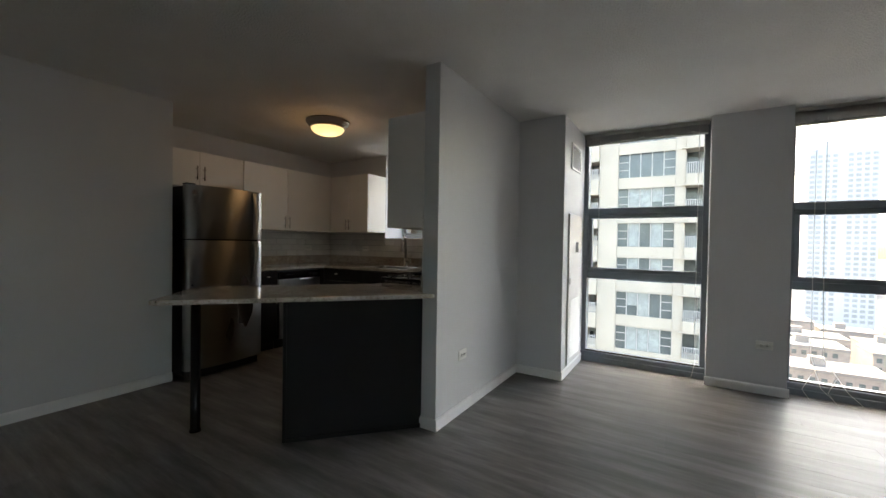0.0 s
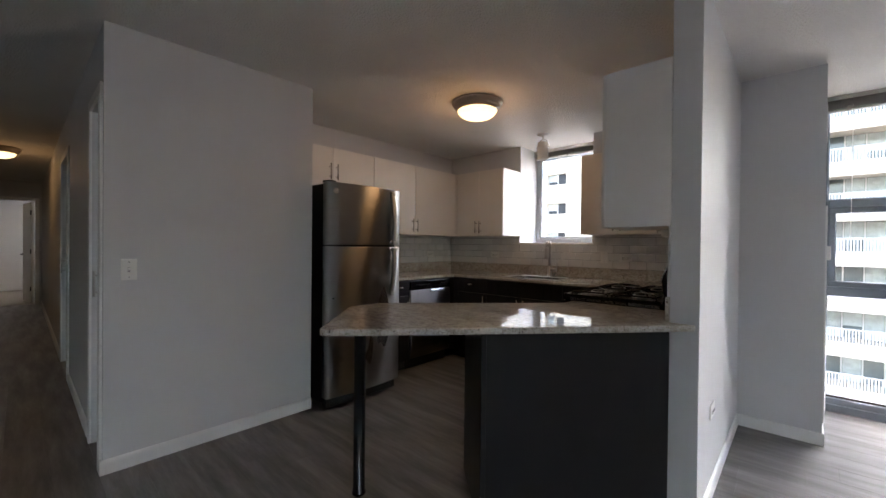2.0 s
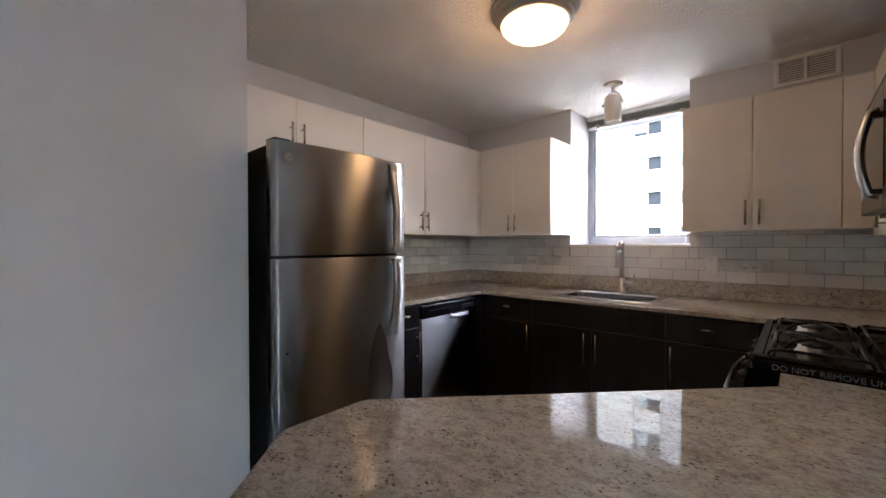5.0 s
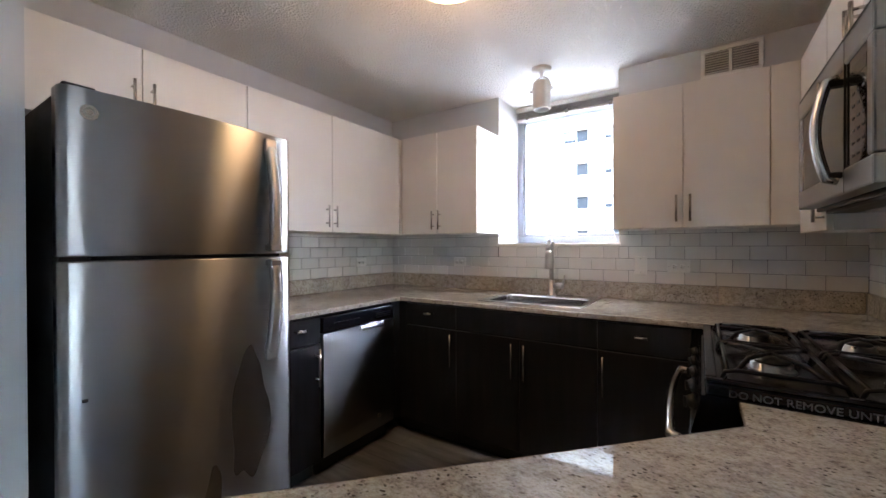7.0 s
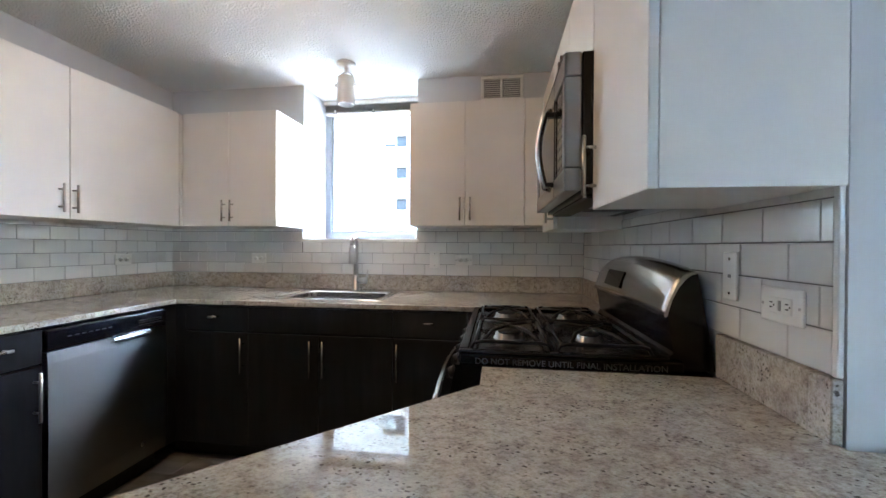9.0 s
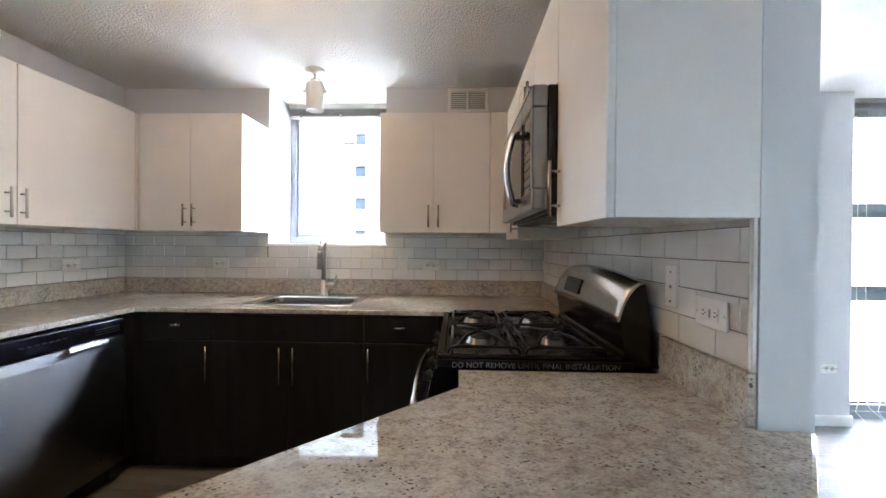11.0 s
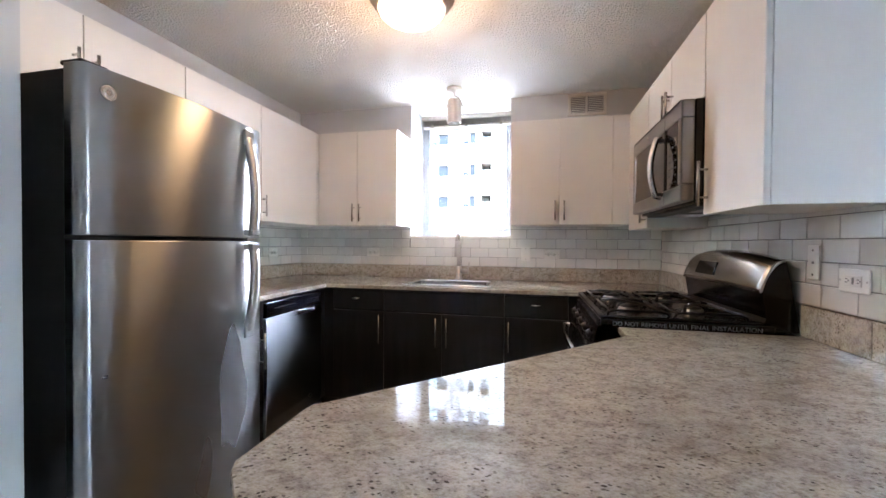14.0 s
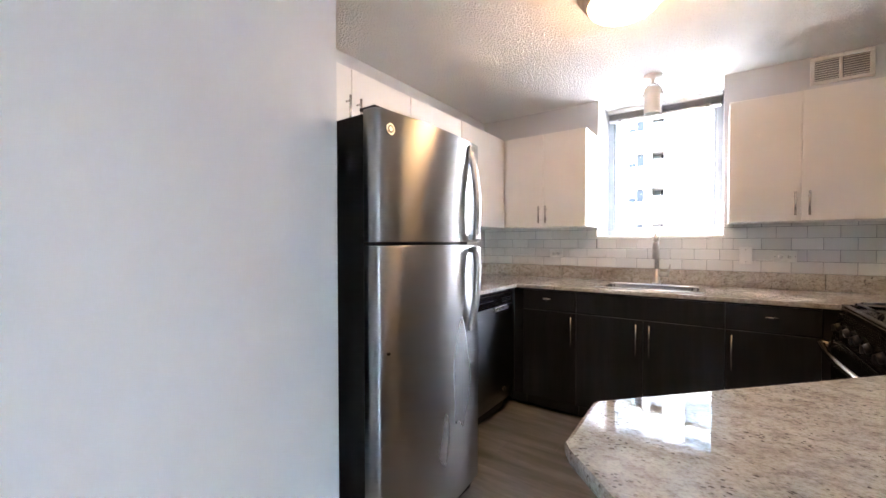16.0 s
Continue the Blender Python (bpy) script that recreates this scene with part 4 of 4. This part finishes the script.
dome_lamp(-1.543, -1.455, "lit flush ceiling lamp with a frosted dome and bronze ring", 0.14)
dome_lamp(-7.0, -4.2, "lit frosted dome ceiling lamp with a bronze ring in the hallway", 0.07)


def spot_lamp():
    t = thing("cylinder_spotlight", pose(-1.569, -0.287, H), "white cylinder spotlight hanging from the ceiling above the sink", "spotlight")
    part("canopy", lathe([(0, 0), (0.062, 0), (0.062, -0.012), (0.056, -0.02), (0.02, -0.022), (0.012, -0.035), (0.012, -0.06), (0, -0.06)], 28), FROST, t)
    bm = bmesh.new()
    arc = [(0.062 * math.cos(a), 0, -0.14 + 0.085 * math.sin(a)) for a in (math.pi * k / 12 for k in range(13))]
    add_tube(bm, arc, 0.004, 8)
    part("yoke", bm, NICKEL, t)
    part("shade", lathe([(0, -0.085), (0.045, -0.085), (0.056, -0.095), (0.056, -0.265), (0.05, -0.27), (0.047, -0.262), (0.047, -0.15), (0, -0.15)], 32), FROST, t)
    for s in (-1, 1):
        part("thumbscrew", tube([(s * 0.056, 0, -0.14), (s * 0.074, 0, -0.14)], 0.011, 12), FROST, t)


spot_lamp()


# ---- grilles, outlets and switches ----
def grille(name, m, w, h, rows, cols, label, frame_mat=None):
    """A white louvred grille; its face looks to -y."""
    t = thing(name, m, label, "vent")
    b = 0.022
    mat = frame_mat or PLASTIC
    bm = box(0, -0.012, 0, w, -0.001, b, 0.003)
    add_box(bm, 0, -0.012, h - b, w, -0.001, h, 0.003)
    for k in range(cols + 1):
        x = k * (w - b) / cols
        add_box(bm, x, -0.0118, b, x + b * (1 if k in (0, cols) else 0.7), -0.001, h - b, 0.002)
    part("frame", bm, mat, t)
    part("backing", box(b, -0.0025, b, w - b, -0.001, h - b), SHADE, t)
    for c in range(cols):
        x0 = b + c * (w - b) / cols
        for r in range(rows):
            z = b + (r + 0.5) * (h - 2 * b) / rows
            part("slat", sheet_profile([(-0.011, z - 0.003), (-0.003, z + 0.003), (-0.003, z + 0.0045), (-0.011, z - 0.0015)], x0, x0 + (w - b) / cols - b * 0.8), mat, t)
    return t


def duplex(m, label, plate_mat=None, gfci=False):
    """A wide wall plate with two sockets; its face looks to -y."""
    t = thing("wall_outlet", m, label, "outlet", "wall outlets")
    part("plate", box(-0.059, -0.006, -0.036, 0.059, 0, 0.036, 0.003, 2), PLASTIC, t)
    if gfci:
        part("insert", box(-0.034, -0.009, -0.017, 0.034, -0.0055, 0.017, 0.002), PLASTIC, t)
        part("button", box(-0.006, -0.011, -0.01, -0.001, -0.0088, 0.01), PLASTIC, t)
        part("button", box(0.001, -0.011, -0.01, 0.006, -0.0088, 0.01), GROUT, t)
    for s in () if gfci else (-0.021, 0.021):
        f = part("socket", lathe([(0, 0), (0.0145, 0), (0.0155, 0.002), (0, 0.002)], 20), PLASTIC, t)
        f.matrix_local = Matrix.Translation((s, -0.0095 if gfci else -0.006, 0)) @ Matrix.Rotation(radians(90), 4, "X")
        for dx, dz in ((-0.004, 0.005), (-0.004, -0.005)):
            part("slot", box(s + dx - 0.004, -0.0125, dz - 0.0012, s + dx + 0.003, -0.0075, dz + 0.0012), BLACK_MATT, t)
        part("slot", tube([(s + 0.007, -0.0125, 0), (s + 0.007, -0.0075, 0)], 0.0022, 8), BLACK_MATT, t)
    if gfci:
        for s in (-0.022, 0.022):
            for dz in (0.005, -0.005):
                part("slot", box(s - 0.004, -0.0095, dz - 0.0012, s + 0.004, -0.0085, dz + 0.0012), BLACK_MATT, t)
            part("slot", tube([(s + 0.008, -0.0096, 0), (s + 0.008, -0.0085, 0)], 0.002, 8), BLACK_MATT, t)
    for s in (-0.051, 0.051):
        part("screw", tube([(s, -0.0058, 0), (s, -0.007, 0)], 0.003, 10), NICKEL, t)
    return t


def switch_plate(m, label, toggle=True, w=0.072, h=0.118):
    t = thing("light_switch", m, label, "switch")
    part("plate", box(-w / 2, -0.006, -h / 2, w / 2, 0, h / 2, 0.003, 2), PLASTIC, t)
    if toggle:
        part("insert", box(-0.006, -0.0072, -0.013, 0.006, -0.005, 0.013, 0.001), GROUT, t)
        part("toggle", sheet_profile([(-0.006, -0.005), (-0.02, 0.006), (-0.02, 0.012), (-0.006, 0.008)], -0.005, 0.005), PLASTIC, t)
    if w < 0.06:
        part("slot", box(-0.006, -0.0068, -0.004, 0.006, -0.0055, 0.004), SHADE, t)
    for s in (-0.03, 0.03):
        part("screw", tube([(0, -0.0058, s * 1.4), (0, -0.0072, s * 1.4)], 0.0035, 10), NICKEL, t)
    return t


grille("air_vent", pose(-0.703, YN, 2.256), 0.29, 0.172, 9, 2, "white louvred air vent on the wall above the cabinets")
grille("air_vent", pose(XB, -0.30, 1.99, 0, 0, 90), 0.38, 0.255, 9, 1, "white louvred air vent high on the column")
duplex(pose(-0.814, -0.012, 1.154), "white duplex outlet on the tiled splashback")
duplex(pose(-2.36, -0.012, 1.154), "white duplex outlet on the tiled splashback")
duplex(pose(XW + 0.012, -0.42, 1.15, 0, 0, 90), "white duplex outlet on the tiled splashback")
duplex(pose(XE - 0.012, -1.855, 1.133, 0, 0, -90), "white outlet with test buttons on the tiled splashback", gfci=True)
switch_plate(pose(-1.02, -0.012, 1.155), "white blank plate on the tiled splashback", False)
switch_plate(pose(XE - 0.012, -1.68, 1.18, 0, 0, -90), "narrow white blank plate with screws on the tiled splashback", False, 0.058, 0.118)
switch_plate(pose(XS, -3.601, 1.103, 0, 0, 90), "white toggle light switch on the grey closet wall")
duplex(pose(XP, -1.627, 0.43, 0, 0, 90), "white duplex outlet low on the partition")
duplex(pose(2.10, 0.118, 0.42), "white duplex outlet low on the window pier")


def heater_door():
    t = thing("heating_closet_door", pose(XB, -0.365, 0.09, 0, 0, 90), "narrow white access panel with louvres and a thermostat", "access panel")
    part("panel", box(0, -0.016, 0, 0.52, -0.001, 1.46, 0.003), TRIM, t)
    for k in range(26):
        z = 0.06 + 0.022 * k
        part("slat", sheet_profile([(-0.0155, z), (-0.023, z + 0.003), (-0.0155, z + 0.012)], 0.06, 0.46), TRIM, t)
    part("thermostat", box(0.25, -0.045, 1.09, 0.34, -0.0165, 1.19, 0.006, 2), PLASTIC, t)
    part("latch", box(0.02, -0.024, 0.78, 0.05, -0.0165, 0.84, 0.003), NICKEL, t)


heater_door()


# ---- hallway doors ----
def door_frame(name, x0, x1, label):
    bm = box(x0 - 0.06, -0.014, 0, x0, 0.0, 2.12, 0.003)
    add_box(bm, x1, -0.014, 0, x1 + 0.06, 0.0, 2.12, 0.003)
    add_box(bm, x0, -0.0138, 2.06, x1, 0.0, 2.12, 0.003)
    ob = setting(name, bm, TRIM, label, "door frame")
    ob.location = (0, YS0, 0)


def hall_door(name, x0, x1, hx, label):
    d = thing(name, pose(0, YS0 + 0.03, 0.01), label, "door", kind="structure")
    part("leaf", box(x0 + 0.003, 0.0, 0, x1 - 0.003, 0.036, 2.045, 0.002), DOOR, d)
    bm = bmesh.new()
    for z in (0.95, 1.05):
        add_tube(bm, [(hx, 0.0, z), (hx, -0.04, z)], 0.006, 10)
    add_tube(bm, [(hx, -0.038, 0.925), (hx, -0.038, 1.075)], 0.007, 12)
    part("door_handle", bm, NICKEL, d, "upright bar handle")


door_frame("trim_1", -2.80, -2.40, "white painted closet door frame")
hall_door("door_1", -2.80, -2.40, -2.60, "closed narrow white closet door")
door_frame("trim_2", -5.25, -4.45, "white painted door frame in the hallway")
hall_door("door_2", -5.25, -4.45, -5.17, "closed white hallway door")
bm = box(0, -4.68, 0, 0.014, -4.62, 2.12, 0.003)
add_box(bm, 0, -3.80, 0, 0.014, -3.74, 2.12, 0.003)
add_box(bm, 0, -4.62, 2.06, 0.0138, -3.80, 2.12, 0.003)
setting("trim_3", bm, TRIM, "white painted bedroom door frame", "door frame").location = (XFAR, 0, 0)
d = thing("door_3", pose(XFAR - 0.13, -3.82, 0.01, 0, 0, 8), "open white bedroom door with dark hinges", "door", kind="structure")
part("leaf", box(-0.79, -0.036, 0, 0, 0, 2.04, 0.002), DOOR, d)
for z in (0.25, 1.0, 1.78):
    part("hinge", tube([(0.004, -0.04, z), (0.004, -0.04, z + 0.09)], 0.01, 10), BLACK_MATT, d)
bm = tube([(-0.72, -0.036, 0.98), (-0.72, -0.05, 0.98)], 0.026, 18)
add_tube(bm, [(-0.72, -0.04, 0.98), (-0.72, -0.08, 0.98), (-0.61, -0.085, 0.98)], 0.009, 10)
part("door_handle", bm, BLACK_MATT, d)


# ---- outside ----
GROUND = -52.0
setting("ground", box(-3000, -3000, GROUND - 1, 3000, 3000, GROUND), ASPHALT, "grey city ground far below", "ground")
ST = 2.78
Z0 = 1.16


def facade():
    """The apartment tower across the street, its south face in storeys."""
    y = 30.5
    t = thing("apartment_building", pose(0, y, GROUND), "cream concrete apartment tower with bay windows and balconies", "building")
    dz = -GROUND
    lo, hi = -5, 5
    zb, zt = Z0 + lo * ST - 0.6 + dz, Z0 + (hi + 1) * ST - 0.6 + dz
    part("wall", box(-30, 0, 0, 7, 18, zb), CONCRETE, t)
    part("wall", box(-30, 0, zt, 7, 18, 45 + dz), CONCRETE, t)
    part("roof", box(-30.4, -0.4, 45 + dz, 7.4, 18.4, 46 + dz), CONCRETE, t)
    openings = [(-28.5, -26.3, "w"), (-24.5, -20.5, "b"), (-17.7, -15.75, "w"), (-10.5, -8.45, "w"), (-7.2, -6.05, "w"), (-5.5, -4.65, "b"), (-3.2, 0.86, "w"), (1.52, 6.3, "b")]
    x = -30
    for x0, x1, kind in openings + [(7, 7, "")]:
        part("pier", box(x, 0, zb, x0, 0.5, zt), BRICK if -8.5 < x < -8 else CONCRETE, t)
        x = x1
    part("core_wall", box(-30, 2.2, zb, 7, 18, zt), CONCRETE, t)
    rnd = random.Random(4)
    for k in range(lo, hi + 1):
        z = Z0 + k * ST + dz
        for x0, x1, kind in openings:
            west = x1 < -4
            if not west:
                part("ledge", box(x0 - 0.3, -0.29 if kind == "b" else -0.03, z - 0.9, x1 + 0.3, 0.0, z - 0.84), CONCRETE, t)
            part("spandrel", box(x0, 0.06 if kind == "w" else -0.25, z - (1.3 if west else 0.85), x1, 2.2, z, 0.02), CONCRETE, t)
            if west:
                part("parapet", box(x0, 0.08, z + 0.002, x1, 0.3, z + 0.48, 0.02), CONCRETE, t)
            d = (0.42 if west else 0.25) if kind == "w" else 1.7
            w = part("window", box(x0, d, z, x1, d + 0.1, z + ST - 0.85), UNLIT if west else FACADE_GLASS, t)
            n = 5 if x1 - x0 > 3 else 2
            for i in range(n + 1):
                xx = x0 + i * (x1 - x0) / n
                part("mullion", box(xx - 0.04, d - 0.06, z, xx + 0.04, d, z + ST - 0.85), CONCRETE_B, w)
            for i in range(n):
                a, b = x0 + i * (x1 - x0) / n + 0.06, x0 + (i + 1) * (x1 - x0) / n - 0.06
                if kind == "w" and i in (0, n - 1) and n > 2:
                    for f in (0.33, 0.66):
                        part("mullion", box(a, d - 0.05, z + f * (ST - 0.85) - 0.03, b, d - 0.005, z + f * (ST - 0.85) + 0.03), CONCRETE_B, w)
                elif (x1 > -4 and rnd.random() < 0.62) or (x1 < -4 and i == 0):
                    part("curtain", box(a, d - 0.012, z + 0.02 if rnd.random() < 0.6 else z + 0.8, b, d - 0.004, z + ST - 0.87), CURTAIN, w)
            if kind == "b":
                bm = box(x0, -0.22, z + 0.78, x1, -0.16, z + 0.84)
                for i in range(int((x1 - x0) / 0.14)):
                    add_box(bm, x0 + 0.14 * i + 0.03, -0.21, z, x0 + 0.14 * i + 0.09, -0.17, z + 0.78)
                part("balcony_railing", bm, CONCRETE_B, t, "white balcony railing")
    return t


facade()


def low_house(x, y, w, d, h, rnd):
    t = thing("rowhouse", pose(x, y, GROUND), "tan brick low-rise house with a pale flat roof", "building", "low-rise houses")
    part("wall", box(0, 0, 0, w, d, h), BRICK, t)
    part("parapet", box(-0.3, -0.3, h, w + 0.3, d + 0.3, h + 0.9), STONE, t)
    part("roof", box(0.4, 0.4, h + 0.9, w - 0.4, d - 0.4, h + 0.95), ROOF, t)
    part("roof_hut", box(w * 0.3, d * 0.4, h + 0.95, w * 0.3 + 4, d * 0.4 + 3, h + 3.6), BRICK, t)
    for s in range(int(h // 3.2)):
        for i in range(int(w // 2.8)):
            if rnd.random() < 0.88:
                part("window", box(0.8 + i * 2.8, -0.08, 1.2 + s * 3.2, 2.2 + i * 2.8, 0.1, 2.8 + s * 3.2), FACADE_GLASS, t)
    return t


rnd = random.Random(11)
for row, y in enumerate((105, 132, 160, 190, 224, 262)):
    x = 24 + row * 3
    while x < 95 + row * 22:
        w = rnd.uniform(16, 26)
        low_house(x, y + rnd.uniform(-3, 3), w, rnd.uniform(13, 18), rnd.uniform(10, 17), rnd)
        x += w + rnd.uniform(2, 7)


def far_tower(x, y, w, d, top, label):
    t = thing("high_rise", pose(x, y, GROUND), label, "building", "far towers")
    h = top - GROUND
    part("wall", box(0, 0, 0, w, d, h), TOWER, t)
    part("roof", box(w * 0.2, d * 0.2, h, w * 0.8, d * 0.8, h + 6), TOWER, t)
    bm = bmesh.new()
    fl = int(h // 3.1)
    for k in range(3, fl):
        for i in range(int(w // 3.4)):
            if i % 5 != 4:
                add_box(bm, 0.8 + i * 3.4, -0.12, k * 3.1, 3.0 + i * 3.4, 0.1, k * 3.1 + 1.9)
    # window bands are pale because their colour carries the haze
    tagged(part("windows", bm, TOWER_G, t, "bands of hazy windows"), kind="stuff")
    return t


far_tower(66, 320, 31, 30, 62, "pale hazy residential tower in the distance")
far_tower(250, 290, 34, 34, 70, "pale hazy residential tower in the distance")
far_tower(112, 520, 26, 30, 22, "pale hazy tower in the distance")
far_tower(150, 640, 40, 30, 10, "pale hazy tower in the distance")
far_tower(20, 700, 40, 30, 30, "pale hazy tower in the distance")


# ---- tiles and planks ----
TW, TH, TG = 0.1545, 0.0775, 0.0022
tile_meshes = {}


def tile_mesh(w, h):
    key = (round(w, 3), round(h, 3))
    if key not in tile_meshes:
        tile_meshes[key] = to_mesh("tile", box(0, -0.008, 0, w, 0, h, 0.0016), TILE)
    return tile_meshes[key]


def tiled(name, m, length, z0, z1, skip, label):
    """A tiled splashback with the bond shifted by half a tile; skip: (x0, x1, z) the wall is open above z between x0 and x1."""
    back = thing(name, m, label, "splashback", kind="structure")
    x0, x1, zs = skip if skip else (0, 0, 9)
    bm = bmesh.new()
    if skip:
        add_box(bm, 0, -0.0055, z0, x0, -0.001, z1)
        add_box(bm, x1, -0.0055, z0, length, -0.001, z1)
        add_box(bm, x0, -0.0055, z0, x1, -0.001, min(zs, z1))
    else:
        add_box(bm, 0, -0.0055, z0, length, -0.001, z1)
    part("grout", bm, JOINT, back)
    z, row = z0, 0
    while z < z1 - 0.008:
        x = -(TW / 2 if row % 2 else 0)
        while x < length - 0.004:
            a, b = max(x, 0), min(x + TW, length)
            top = min(z + TH, z1)
            spans = [(a, b, top)]
            if skip and top > zs:
                spans = [(a, min(b, x0), top), (max(a, x1), b, top), (max(a, x0), min(b, x1), min(top, zs))]
            for p, q, tz in spans:
                if q - p > 0.012 and tz - z > 0.01:
                    ob = new("tile", tile_mesh(q - p - TG, tz - z - TG))
                    ob.parent = back
                    ob.location = (p + TG / 2, -0.0015, z + TG / 2)
                    ob.rotation_euler = (rt.uniform(-0.006, 0.006), 0, rt.uniform(-0.004, 0.004))
            x += TW
        z += TH
        row += 1
    return back


rt = random.Random(2)
tiled("splashback_north", pose(XW, YN, 0), XE - XW, 1.044, UB + 0.012, (KW[0] - XW, KW[1] - XW, KW[2] - 0.02), "white glazed subway tiles in a running bond")
tiled("splashback_west", pose(XW, -1.70, 0, 0, 0, 90), 1.69, 1.044, UB + 0.012, None, "white glazed subway tiles in a running bond")
tiled("splashback_east", pose(XE, -0.008, 0, 0, 0, -90), 1.960, 1.028, UB + 0.0, None, "white glazed subway tiles in a running bond")
tagged(part("tile_trim", box(-0.0125, -1.982, 1.028, -0.001, -1.970, 1.356, 0.002), TRIM), "white edging strip at the end of the tiles", "trim", kind="structure")

PW, PL = 0.18, 1.22
plank_mesh = to_mesh("plank", box(0.0002, 0.0002, -0.0115, PL - 0.0002, PW - 0.0002, 0.0, 0.0006), PLANK)
rest = bmesh.new()
rp = random.Random(5)
y = -6.6
while y < 0.29:
    hall = -4.95 < y < YS0 + 0.1
    x = (XFAR - 0.3 if hall else XW - 0.1) - rp.uniform(0, PL)
    while x < XEAST:
        if y > -4.7 and -3.3 < x < 3.3:
            ob = new("plank", plank_mesh)
            ob.parent = floor
            ob.location = (x, y, 0)
        else:
            add_box(rest, x + 0.0006, y + 0.0006, -0.0115, min(x + PL, XEAST) - 0.0006, y + PW - 0.0006, 0)
        x += PL
    y += PW
tagged(part("planks", rest, PLANK, floor), kind="stuff")
